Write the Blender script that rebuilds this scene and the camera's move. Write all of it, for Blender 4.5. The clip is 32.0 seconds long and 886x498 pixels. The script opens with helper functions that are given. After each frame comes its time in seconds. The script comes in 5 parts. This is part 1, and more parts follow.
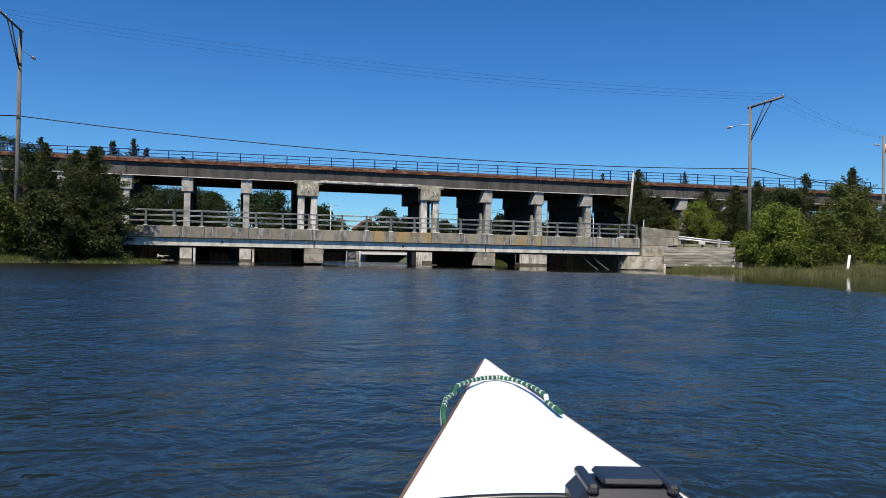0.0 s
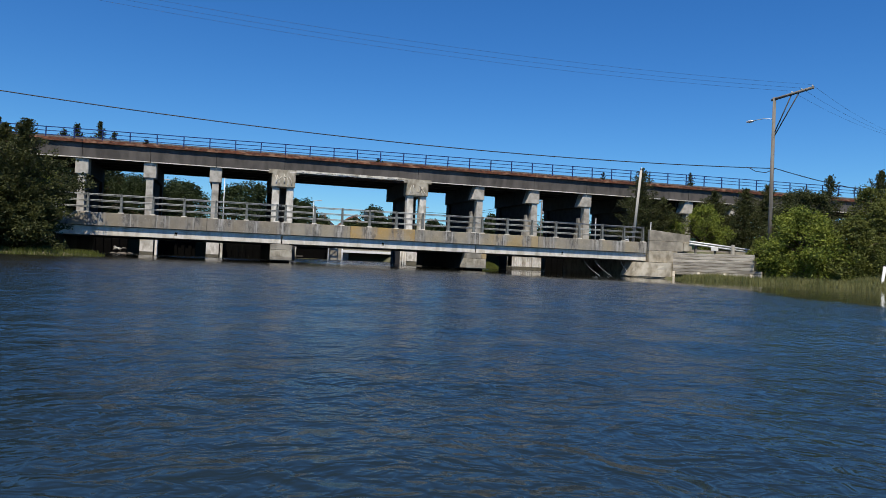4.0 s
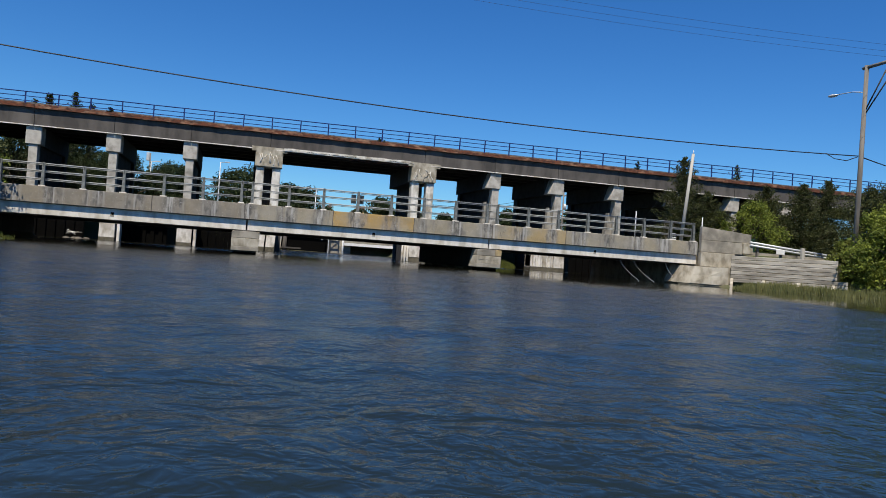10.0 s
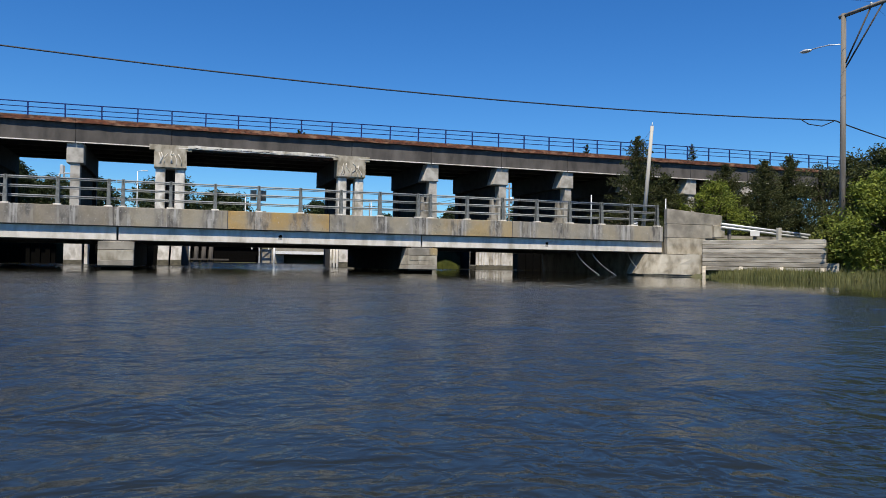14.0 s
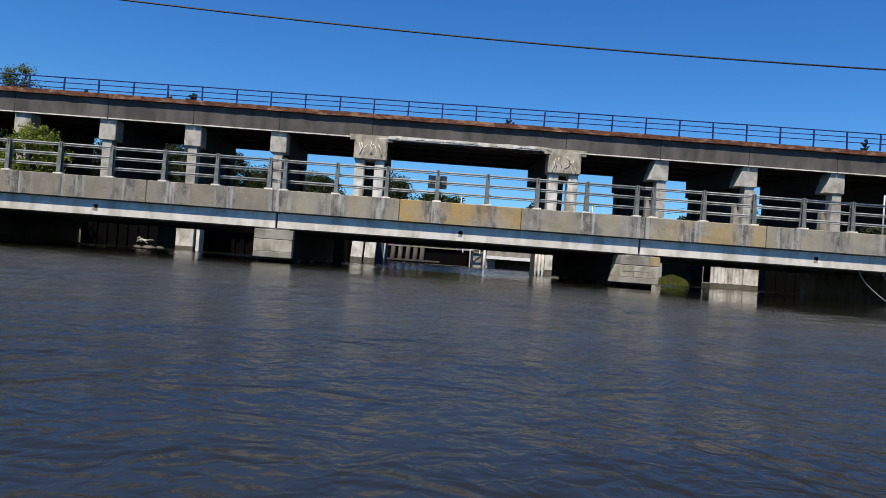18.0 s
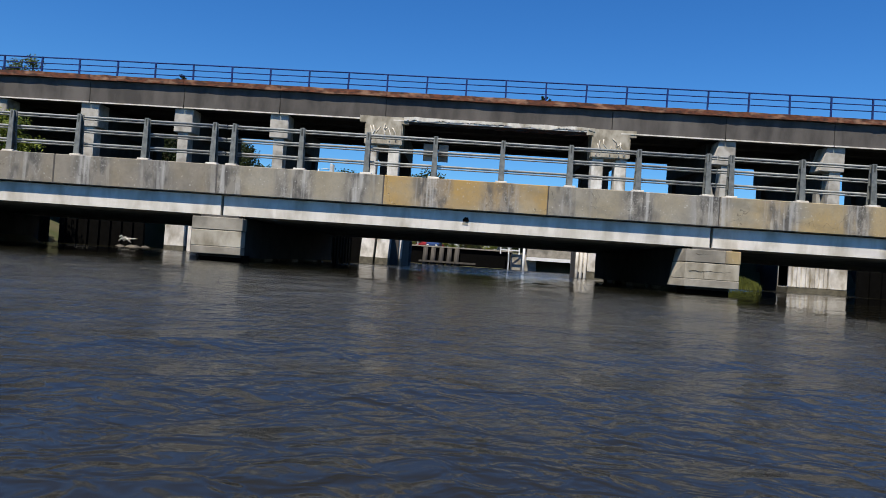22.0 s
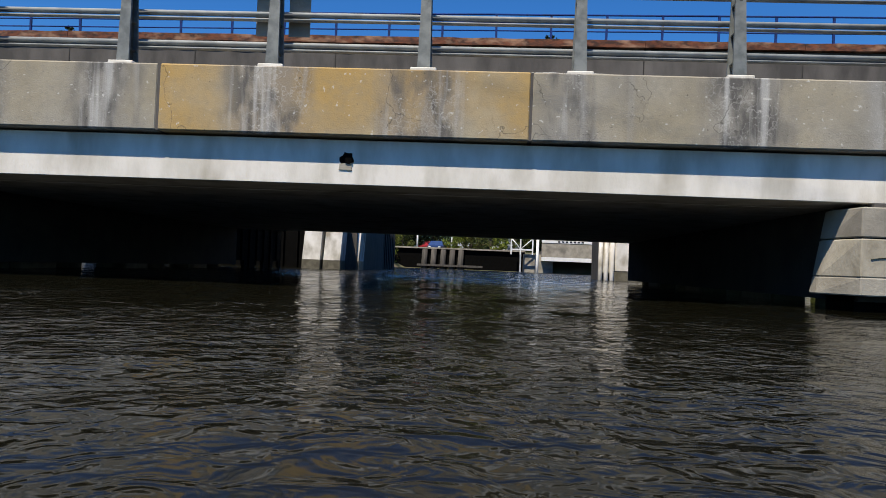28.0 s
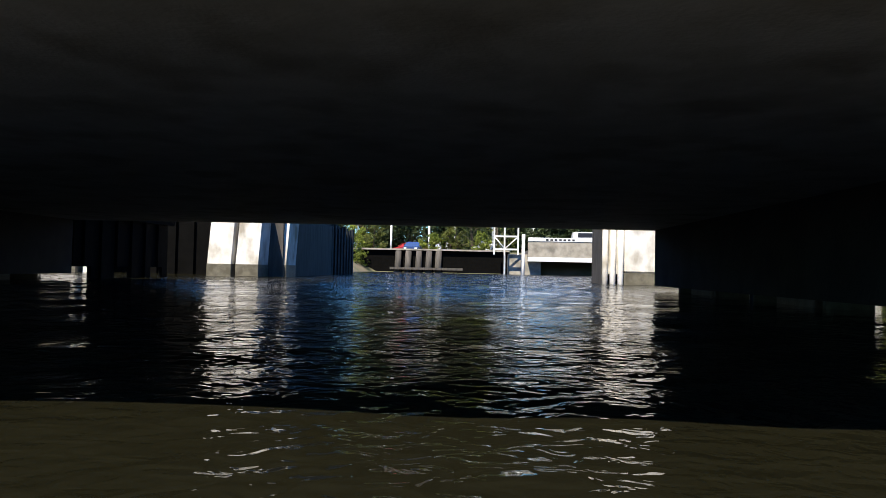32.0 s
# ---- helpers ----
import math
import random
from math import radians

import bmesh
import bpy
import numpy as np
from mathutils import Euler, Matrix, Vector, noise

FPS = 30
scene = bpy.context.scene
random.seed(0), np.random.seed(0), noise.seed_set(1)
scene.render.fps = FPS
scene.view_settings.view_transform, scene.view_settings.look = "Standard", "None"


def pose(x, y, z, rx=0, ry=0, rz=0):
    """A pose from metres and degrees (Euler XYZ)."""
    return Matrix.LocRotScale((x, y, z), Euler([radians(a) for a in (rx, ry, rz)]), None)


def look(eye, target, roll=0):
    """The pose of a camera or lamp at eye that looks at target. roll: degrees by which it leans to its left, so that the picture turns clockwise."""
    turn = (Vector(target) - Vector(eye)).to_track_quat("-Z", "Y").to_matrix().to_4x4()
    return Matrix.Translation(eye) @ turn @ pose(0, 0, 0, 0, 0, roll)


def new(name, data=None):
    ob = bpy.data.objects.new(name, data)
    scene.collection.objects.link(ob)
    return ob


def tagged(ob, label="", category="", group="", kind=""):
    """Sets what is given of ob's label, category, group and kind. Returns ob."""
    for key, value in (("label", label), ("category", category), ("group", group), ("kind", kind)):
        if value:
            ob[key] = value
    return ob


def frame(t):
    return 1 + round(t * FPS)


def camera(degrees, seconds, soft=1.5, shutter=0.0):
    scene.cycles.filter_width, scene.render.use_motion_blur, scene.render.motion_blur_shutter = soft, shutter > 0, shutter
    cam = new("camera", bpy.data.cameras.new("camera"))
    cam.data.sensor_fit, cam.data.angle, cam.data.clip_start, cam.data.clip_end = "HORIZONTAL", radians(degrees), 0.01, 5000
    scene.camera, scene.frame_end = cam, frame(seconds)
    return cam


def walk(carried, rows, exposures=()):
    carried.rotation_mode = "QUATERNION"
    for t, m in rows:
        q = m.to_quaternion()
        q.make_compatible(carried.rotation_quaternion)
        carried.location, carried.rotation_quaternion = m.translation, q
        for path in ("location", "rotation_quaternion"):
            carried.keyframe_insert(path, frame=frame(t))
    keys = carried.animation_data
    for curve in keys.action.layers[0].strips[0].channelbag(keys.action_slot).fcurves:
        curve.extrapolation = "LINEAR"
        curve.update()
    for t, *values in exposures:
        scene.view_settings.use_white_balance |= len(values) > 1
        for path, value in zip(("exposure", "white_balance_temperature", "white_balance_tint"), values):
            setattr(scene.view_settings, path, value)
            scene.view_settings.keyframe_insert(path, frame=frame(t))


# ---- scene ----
cam = camera(61.8, 32.0, soft=0.9)
PATH = [
    (0, (-13.49, -60.219, 0.672), (-12.947, -58.294, 0.7), 1.0),
    (0.5, (-13.227, -59.426, 0.67), (-12.697, -57.498, 0.699), 2.6),
    (1, (-12.963, -58.633, 0.669), (-12.409, -56.711, 0.694), 4.9),
    (1.5, (-12.698, -57.837, 0.667), (-12.075, -55.937, 0.692), 3.2),
    (2, (-12.431, -57.034, 0.666), (-11.756, -55.152, 0.692), 1.1),
    (2.5, (-12.16, -56.225, 0.666), (-11.498, -54.338, 0.698), 1.5),
    (3, (-11.883, -55.407, 0.665), (-11.275, -53.502, 0.698), 1.7),
    (3.5, (-11.595, -54.581, 0.664), (-11.014, -52.668, 0.696), 2.3),
    (5.5, (-10.421, -51.242, 0.654), (-9.871, -49.319, 0.683), 2.4),
    (6, (-10.135, -50.399, 0.653), (-9.595, -48.473, 0.68), 2.5),
    (6.5, (-9.862, -49.554, 0.652), (-9.307, -47.633, 0.673), 0.7),
    (7, (-9.6, -48.706, 0.65), (-9.032, -46.789, 0.671), -0.1),
    (7.5, (-9.339, -47.858, 0.649), (-8.791, -45.935, 0.68), 0.9),
    (8, (-9.066, -47.012, 0.65), (-8.551, -45.08, 0.676), 1.3),
    (8.5, (-8.771, -46.168, 0.651), (-8.266, -44.233, 0.678), 2.6),
    (9, (-8.449, -45.328, 0.654), (-7.928, -43.397, 0.676), 2.4),
    (9.5, (-8.1, -44.493, 0.657), (-7.559, -42.567, 0.677), 3.0),
    (10, (-7.722, -43.666, 0.66), (-7.188, -41.739, 0.681), 4.1),
    (10.5, (-7.327, -42.853, 0.662), (-6.772, -40.931, 0.684), 3.7),
    (11, (-6.924, -42.043, 0.664), (-6.296, -40.144, 0.687), 3.3),
    (11.5, (-6.52, -41.233, 0.663), (-5.846, -39.35, 0.687), 2.9),
    (12, (-6.112, -40.409, 0.662), (-5.432, -38.529, 0.684), 2.6),
    (12.5, (-5.693, -39.564, 0.661), (-5.004, -37.687, 0.684), 2.5),
    (13, (-5.264, -38.692, 0.658), (-4.566, -36.818, 0.681), 0.7),
    (13.5, (-4.84, -37.797, 0.648), (-4.147, -35.921, 0.675), 0.7),
    (15.5, (-3.178, -34.13, 0.555), (-2.733, -32.181, 0.598), 1.0),
    (16, (-2.817, -33.231, 0.546), (-2.432, -31.269, 0.579), 0.2),
    (16.5, (-2.506, -32.344, 0.541), (-2.179, -30.371, 0.573), -0.0),
    (17, (-2.224, -31.449, 0.537), (-2.02, -29.46, 0.577), 0.5),
    (17.5, (-1.958, -30.54, 0.533), (-1.845, -28.543, 0.572), 1.9),
    (18, (-1.688, -29.619, 0.53), (-1.616, -27.621, 0.563), 4.1),
    (18.5, (-1.425, -28.704, 0.527), (-1.366, -26.705, 0.556), 3.6),
    (19, (-1.181, -27.797, 0.523), (-1.124, -25.798, 0.547), 0.8),
    (19.5, (-0.953, -26.888, 0.51), (-0.927, -24.888, 0.538), 0.4),
    (20, (-0.733, -25.942, 0.496), (-0.752, -23.942, 0.527), 0.6),
    (20.5, (-0.521, -24.975, 0.48), (-0.563, -22.976, 0.51), 0.2),
    (21, (-0.328, -24.004, 0.461), (-0.369, -22.004, 0.495), 0.2),
    (21.5, (-0.15, -23.034, 0.448), (-0.194, -21.034, 0.486), 2.8),
    (22, (0.041, -22.049, 0.434), (-0.016, -20.05, 0.468), 3.9),
    (22.5, (0.252, -21.051, 0.42), (0.226, -19.052, 0.455), 3.8),
    (23, (0.46, -20.029, 0.408), (0.51, -18.03, 0.444), 2.9),
    (23.5, (0.644, -18.999, 0.398), (0.722, -17.001, 0.435), 2.6),
    (24, (0.822, -17.967, 0.382), (0.88, -15.968, 0.43), 3.4),
    (24.5, (0.986, -16.951, 0.364), (1.009, -14.952, 0.411), 3.1),
    (25, (1.146, -15.928, 0.351), (1.141, -13.928, 0.398), 3.5),
    (25.5, (1.298, -14.903, 0.35), (1.286, -12.904, 0.395), 2.8),
    (27.5, (1.795, -10.676, 0.369), (1.687, -8.68, 0.416), 3.0),
    (28, (1.907, -9.62, 0.369), (1.791, -7.624, 0.414), 2.3),
    (28.5, (1.986, -8.581, 0.378), (1.86, -6.585, 0.429), 2.2),
    (29, (2.032, -7.532, 0.381), (1.889, -5.538, 0.431), 4.4),
    (29.5, (2.089, -6.499, 0.383), (1.923, -4.506, 0.428), 5.7),
    (30, (2.189, -5.427, 0.381), (2.045, -3.432, 0.43), 4.3),
    (30.5, (2.277, -4.377, 0.387), (2.181, -2.38, 0.443), 2.8),
    (31, (2.369, -3.347, 0.393), (2.296, -1.349, 0.447), 2.7),
    (31.5, (2.478, -2.327, 0.396), (2.398, -0.329, 0.451), 2.9),
    (32, (2.603, -1.31, 0.399), (2.521, 0.687, 0.453), 1.2),
]
walk(cam, [(t, look(eye, target, roll)) for t, eye, target, roll in PATH],
     exposures=[(0, 0.2), (11, 0.22), (12, 0.3), (25.5, 0.34), (28, 0.34), (29, 0.36), (30, 0.74), (31, 0.76), (32, 1.22)])

# ---- light ----
SUN_EL, SUN_AZ = 60.0, 24.0     # the sun stands behind the boat, a little to the left
sun_dir = Vector((-math.sin(radians(SUN_AZ)) * math.cos(radians(SUN_EL)), -math.cos(radians(SUN_AZ)) * math.cos(radians(SUN_EL)), math.sin(radians(SUN_EL))))
sun_data = bpy.data.lights.new("sun", "SUN")
sun_data.energy, sun_data.angle, sun_data.color = 5.0, radians(0.5), (1.0, 0.915, 0.77)
sun = new("sun", sun_data)
sun.matrix_world = look((0, 0, 60), Vector((0, 0, 60)) - sun_dir)
world = bpy.data.worlds.new("sky")
scene.world = world
world.use_nodes = True
wn, wl = world.node_tree.nodes, world.node_tree.links
wn.clear()
sky = wn.new("ShaderNodeTexSky")
sky.sky_type, sky.sun_disc = "NISHITA", False
sky.sun_elevation, sky.sun_rotation = radians(SUN_EL), radians(180 + SUN_AZ)
sky.air_density, sky.dust_density, sky.ozone_density = 1.0, 0.0, 2.5
hue = wn.new("ShaderNodeHueSaturation")
hue.inputs["Saturation"].default_value = 1.27
tint = wn.new("ShaderNodeMix")
tint.data_type, tint.blend_type = "RGBA", "MULTIPLY"
tint.inputs["Factor"].default_value = 1.0
tint.inputs["B"].default_value = (0.58, 0.975, 1.36, 1)
bgn = wn.new("ShaderNodeBackground")
bgn.inputs["Strength"].default_value = 0.074
won = wn.new("ShaderNodeOutputWorld")
wl.new(sky.outputs["Color"], hue.inputs["Color"])
wl.new(hue.outputs["Color"], tint.inputs["A"])
wl.new(tint.outputs["Result"], bgn.inputs["Color"])
wl.new(bgn.outputs["Background"], won.inputs["Surface"])


# ---- materials ----
def mat(name, color, rough=0.8, metal=0.0, color2=None, scale=3.0, detail=6.0, bump=0.0, bump_scale=40.0, stretch=(1, 1, 1), color3=None, scale3=0.6, vary=0.0, lo=0.4, hi=0.62, spec=0.5):
    """A painted, stained or weathered surface: two colours mixed by noise, a third in larger stains, relief, and a shift from piece to piece."""
    m = bpy.data.materials.new(name)
    m.use_nodes = True
    nt = m.node_tree
    b = nt.nodes["Principled BSDF"]
    b.inputs["Roughness"].default_value, b.inputs["Metallic"].default_value = rough, metal
    b.inputs["Specular IOR Level"].default_value = spec
    co = nt.nodes.new("ShaderNodeNewGeometry")
    mp = nt.nodes.new("ShaderNodeMapping")
    mp.inputs["Scale"].default_value = stretch
    nt.links.new(co.outputs["Position"], mp.inputs["Vector"])

    def mixed(a, bcol, sc, low, high):
        n = nt.nodes.new("ShaderNodeTexNoise")
        n.inputs["Scale"].default_value, n.inputs["Detail"].default_value = sc, detail
        nt.links.new(mp.outputs["Vector"], n.inputs["Vector"])
        r = nt.nodes.new("ShaderNodeMapRange")
        r.inputs["From Min"].default_value, r.inputs["From Max"].default_value = low, high
        nt.links.new(n.outputs["Fac"], r.inputs["Value"])
        x = nt.nodes.new("ShaderNodeMix")
        x.data_type = "RGBA"
        nt.links.new(r.outputs["Result"], x.inputs["Factor"])
        for sock, c in ((x.inputs["A"], a), (x.inputs["B"], bcol)):
            if isinstance(c, tuple):
                sock.default_value = (*c, 1)
            else:
                nt.links.new(c, sock)
        return x.outputs["Result"]

    out = mixed(color, color2 if color2 else tuple(c * 0.82 for c in color), scale, lo, hi)
    if color3:
        out = mixed(out, color3, scale3, 0.5, 0.68)
    if vary:
        oi = nt.nodes.new("ShaderNodeObjectInfo")
        hs = nt.nodes.new("ShaderNodeHueSaturation")
        r = nt.nodes.new("ShaderNodeMapRange")
        r.inputs["To Min"].default_value, r.inputs["To Max"].default_value = 1 - vary, 1 + vary
        nt.links.new(oi.outputs["Random"], r.inputs["Value"])
        nt.links.new(r.outputs["Result"], hs.inputs["Value"])
        nt.links.new(out, hs.inputs["Color"])
        out = hs.outputs["Color"]
    nt.links.new(out, b.inputs["Base Color"])
    if bump:
        n = nt.nodes.new("ShaderNodeTexNoise")
        n.inputs["Scale"].default_value, n.inputs["Detail"].default_value = bump_scale, 5
        nt.links.new(mp.outputs["Vector"], n.inputs["Vector"])
        bp = nt.nodes.new("ShaderNodeBump")
        bp.inputs["Strength"].default_value, bp.inputs["Distance"].default_value = bump, 0.02
        nt.links.new(n.outputs["Fac"], bp.inputs["Height"])
        nt.links.new(bp.outputs["Normal"], b.inputs["Normal"])
    return m


def leaf_mat(name, c1, c2):
    m = bpy.data.materials.new(name)
    m.use_nodes = True
    nt = m.node_tree
    b = nt.nodes["Principled BSDF"]
    b.inputs["Roughness"].default_value = 0.6
    b.inputs["Specular IOR Level"].default_value = 0.25
    g = nt.nodes.new("ShaderNodeNewGeometry")
    ramp = nt.nodes.new("ShaderNodeMix")
    ramp.data_type = "RGBA"
    ramp.inputs["A"].default_value, ramp.inputs["B"].default_value = (*c1, 1), (*c2, 1)
    n = nt.nodes.new("ShaderNodeTexNoise")
    n.inputs["Scale"].default_value = 0.9
    add = nt.nodes.new("ShaderNodeMath")
    add.operation = "MULTIPLY_ADD"
    add.inputs[1].default_value = 0.6
    nt.links.new(g.outputs["Position"], n.inputs["Vector"])
    nt.links.new(g.outputs["Random Per Island"], add.inputs[0])
    sub = nt.nodes.new("ShaderNodeMapRange")
    sub.inputs["From Min"].default_value, sub.inputs["From Max"].default_value = 0.35, 0.65
    sub.inputs["To Min"].default_value, sub.inputs["To Max"].default_value = -0.1, 0.5
    nt.links.new(n.outputs["Fac"], sub.inputs["Value"])
    nt.links.new(sub.outputs["Result"], add.inputs[2])
    nt.links.new(add.outputs["Value"], ramp.inputs["Factor"])
    nt.links.new(ramp.outputs["Result"], b.inputs["Base Color"])
    tr = nt.nodes.new("ShaderNodeBsdfTranslucent")
    nt.links.new(ramp.outputs["Result"], tr.inputs["Color"])
    mx = nt.nodes.new("ShaderNodeMixShader")
    mx.inputs["Fac"].default_value = 0.32
    nt.links.new(b.outputs["BSDF"], mx.inputs[1])
    nt.links.new(tr.outputs["BSDF"], mx.inputs[2])
    nt.links.new(mx.outputs["Shader"], nt.nodes["Material Output"].inputs["Surface"])
    return m


def fascia_mat(name, base, stain, amount):
    """Weathered parapet concrete: grey to ochre stain, and dark and pale run-off streaks below each rail post."""
    m = mat(name, base, 0.85, 0, tuple(c * 0.8 for c in base), 2.2, bump=0.22, bump_scale=55, color3=None)
    nt = m.node_tree
    b = nt.nodes["Principled BSDF"]
    old = b.inputs["Base Color"].links[0].from_socket
    g = nt.nodes.new("ShaderNodeNewGeometry")

    def noisy(scale, low, high, stretch):
        mp = nt.nodes.new("ShaderNodeMapping")
        mp.inputs["Scale"].default_value = stretch
        n = nt.nodes.new("ShaderNodeTexNoise")
        n.inputs["Scale"].default_value, n.inputs["Detail"].default_value = scale, 7
        r = nt.nodes.new("ShaderNodeMapRange")
        r.inputs["From Min"].default_value, r.inputs["From Max"].default_value = low, high
        nt.links.new(g.outputs["Position"], mp.inputs["Vector"])
        nt.links.new(mp.outputs["Vector"], n.inputs["Vector"])
        nt.links.new(n.outputs["Fac"], r.inputs["Value"])
        return r.outputs["Result"]

    def times(a, bb):
        k = nt.nodes.new("ShaderNodeMath")
        k.operation = "MULTIPLY"
        for sock, v in ((k.inputs[0], a), (k.inputs[1], bb)):
            if isinstance(v, float):
                sock.default_value = v
            else:
                nt.links.new(v, sock)
        return k.outputs[0]

    def mix(fac, a, col):
        x = nt.nodes.new("ShaderNodeMix")
        x.data_type = "RGBA"
        nt.links.new(fac, x.inputs["Factor"])
        nt.links.new(a, x.inputs["A"])
        x.inputs["B"].default_value = (*col, 1)
        return x.outputs["Result"]

    sep = nt.nodes.new("ShaderNodeSeparateXYZ")
    nt.links.new(g.outputs["Position"], sep.inputs[0])
    off = nt.nodes.new("ShaderNodeMath")
    off.operation = "ADD"
    off.inputs[1].default_value = 1.02 + 41.0
    nt.links.new(sep.outputs["X"], off.inputs[0])
    pp = nt.nodes.new("ShaderNodeMath")
    pp.operation = "PINGPONG"
    pp.inputs[1].default_value = 1.025
    nt.links.new(off.outputs[0], pp.inputs[0])
    near = nt.nodes.new("ShaderNodeMapRange")
    near.inputs["From Min"].default_value, near.inputs["From Max"].default_value = 0.68, 0.3
    nt.links.new(pp.outputs[0], near.inputs["Value"])
    def edges(scale, wide, warp, ws):
        """Thin wandering lines: the borders of warped cells."""
        n = nt.nodes.new("ShaderNodeTexNoise")
        n.inputs["Scale"].default_value, n.inputs["Detail"].default_value = ws, 5
        nt.links.new(g.outputs["Position"], n.inputs["Vector"])
        w = nt.nodes.new("ShaderNodeVectorMath")
        w.operation = "MULTIPLY_ADD"
        w.inputs[1].default_value = (warp, warp, warp)
        nt.links.new(n.outputs["Color"], w.inputs[0])
        nt.links.new(g.outputs["Position"], w.inputs[2])
        v = nt.nodes.new("ShaderNodeTexVoronoi")
        v.feature = "DISTANCE_TO_EDGE"
        v.inputs["Scale"].default_value = scale
        nt.links.new(w.outputs[0], v.inputs["Vector"])
        r = nt.nodes.new("ShaderNodeMapRange")
        r.inputs["From Min"].default_value, r.inputs["From Max"].default_value = wide, wide * 0.3
        nt.links.new(v.outputs["Distance"], r.inputs["Value"])
        return r.outputs["Result"]

    run = times(near.outputs["Result"], noisy(1.6, 0.33, 0.5, (1, 1, 0.25)))
    out = mix(times(noisy(0.8, 0.36, 0.6, (1, 1, 1)), amount), old, stain)
    out = mix(times(noisy(14.0, 0.45, 0.7, (1, 1, 1)), 0.3), out, tuple(c * 0.62 for c in base))
    out = mix(times(run, 0.7), out, (0.20, 0.192, 0.178))
    out = mix(times(times(run, noisy(4.5, 0.43, 0.57, (1, 1, 0.45))), 0.85), out, (0.075, 0.07, 0.064))
    out = mix(times(times(run, noisy(3.4, 0.52, 0.62, (1.6, 1, 0.10))), 0.55), out, (0.52, 0.51, 0.48))
    out = mix(times(times(edges(5.0, 0.045, 0.7, 5.0), times(run, noisy(1.9, 0.46, 0.58, (1, 1, 0.6)))), 0.5), out, (0.47, 0.45, 0.41))
    out = mix(times(times(edges(0.42, 0.003, 0.85, 1.9), noisy(0.9, 0.5, 0.54, (1, 1, 1))), 0.55), out, (0.03, 0.027, 0.023))
    out = mix(times(noisy(17.0, 0.66, 0.70, (1, 1, 1)), 0.6), out, (0.6, 0.58, 0.53))
    out = mix(times(noisy(21.0, 0.68, 0.72, (1, 1, 1)), 0.7), out, (0.05, 0.045, 0.04))
    nt.links.new(out, b.inputs["Base Color"])
    return m


CONC = mat("weathered_concrete", (0.345, 0.315, 0.258), 0.88, 0, (0.235, 0.21, 0.168), 1.6, bump=0.3, bump_scale=25, color3=(0.16, 0.145, 0.118), scale3=0.9)
CONC_STREAK = mat("streaked_concrete", (0.40, 0.36, 0.285), 0.88, 0, (0.23, 0.20, 0.145), 2.4, bump=0.35, bump_scale=25, stretch=(1, 1, 0.6), color3=(0.47, 0.43, 0.35), scale3=1.4)
CONC_PALE = mat("pale_beam_concrete", (0.71, 0.67, 0.605), 0.82, 0, (0.58, 0.545, 0.475), 2.6, bump=0.2, bump_scale=34, color3=(0.42, 0.38, 0.31), scale3=1.5, stretch=(1, 1, 0.4))
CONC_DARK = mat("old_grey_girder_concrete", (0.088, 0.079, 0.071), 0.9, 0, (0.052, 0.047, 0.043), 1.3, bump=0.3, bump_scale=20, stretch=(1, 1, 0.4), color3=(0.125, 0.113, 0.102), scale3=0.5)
# concrete coloured darker to stand for the shade under decks and between piers
SHADE_CONC = mat("shade_dark_concrete", (0.042, 0.038, 0.034), 0.95, 0, (0.024, 0.022, 0.02), 1.5, bump=0.3, bump_scale=20)
CONC_WHITE = mat("limed_pier_concrete", (0.74, 0.71, 0.645), 0.85, 0, (0.52, 0.485, 0.42), 1.8, bump=0.3, bump_scale=22, color3=(0.30, 0.265, 0.20), scale3=1.5, stretch=(1, 1, 0.6))
CONC_LIGHT = mat("bleached_bent_concrete", (0.47, 0.445, 0.395), 0.88, 0, (0.35, 0.325, 0.28), 1.8, bump=0.3, bump_scale=25, color3=(0.24, 0.22, 0.185), scale3=0.9)
TIDE = mat("wet_tide_band", (0.085, 0.075, 0.05), 0.5, 0, (0.15, 0.135, 0.095), 4.0, bump=0.5, bump_scale=35)
FASCIA = fascia_mat("parapet_concrete", (0.31, 0.285, 0.235), (0.38, 0.29, 0.13), 0.30)
FASCIA_BROWN = fascia_mat("brown_weathered_parapet", (0.245, 0.22, 0.18), (0.30, 0.235, 0.13), 0.3)
FASCIA_OCHRE = fascia_mat("ochre_stained_parapet", (0.36, 0.30, 0.20), (0.43, 0.265, 0.07), 0.9)
FASCIA_TAN = fascia_mat("tan_stained_parapet", (0.34, 0.30, 0.22), (0.42, 0.28, 0.09), 0.6)
RUST = mat("rusted_deck_edge", (0.15, 0.046, 0.020), 0.9, 0, (0.05, 0.021, 0.013), 3.0, bump=0.5, bump_scale=18, color3=(0.30, 0.165, 0.10), scale3=1.3, stretch=(1, 1, 2.2))
RAILBLUE = mat("dark_blue_painted_steel", (0.010, 0.034, 0.17), 0.75, 0.0, (0.014, 0.028, 0.09), 6.0, spec=0.15)
ALU = mat("weathered_aluminium", (0.31, 0.32, 0.31), 0.68, 0.0, (0.22, 0.23, 0.225), 5.0, bump=0.08)
ALU_POST = mat("dull_grey_rail_post", (0.185, 0.195, 0.185), 0.6, 0.2, (0.11, 0.12, 0.115), 7.0, bump=0.1)
# darker copy of the post metal for its shaded recess
POSTWEB = mat("shade_dark_post_web", (0.055, 0.062, 0.058), 0.7, 0.1, (0.03, 0.034, 0.032), 7.0, bump=0.1)
GALV = mat("galvanised_steel", (0.62, 0.63, 0.63), 0.5, 0.35, (0.5, 0.51, 0.51), 4.0)
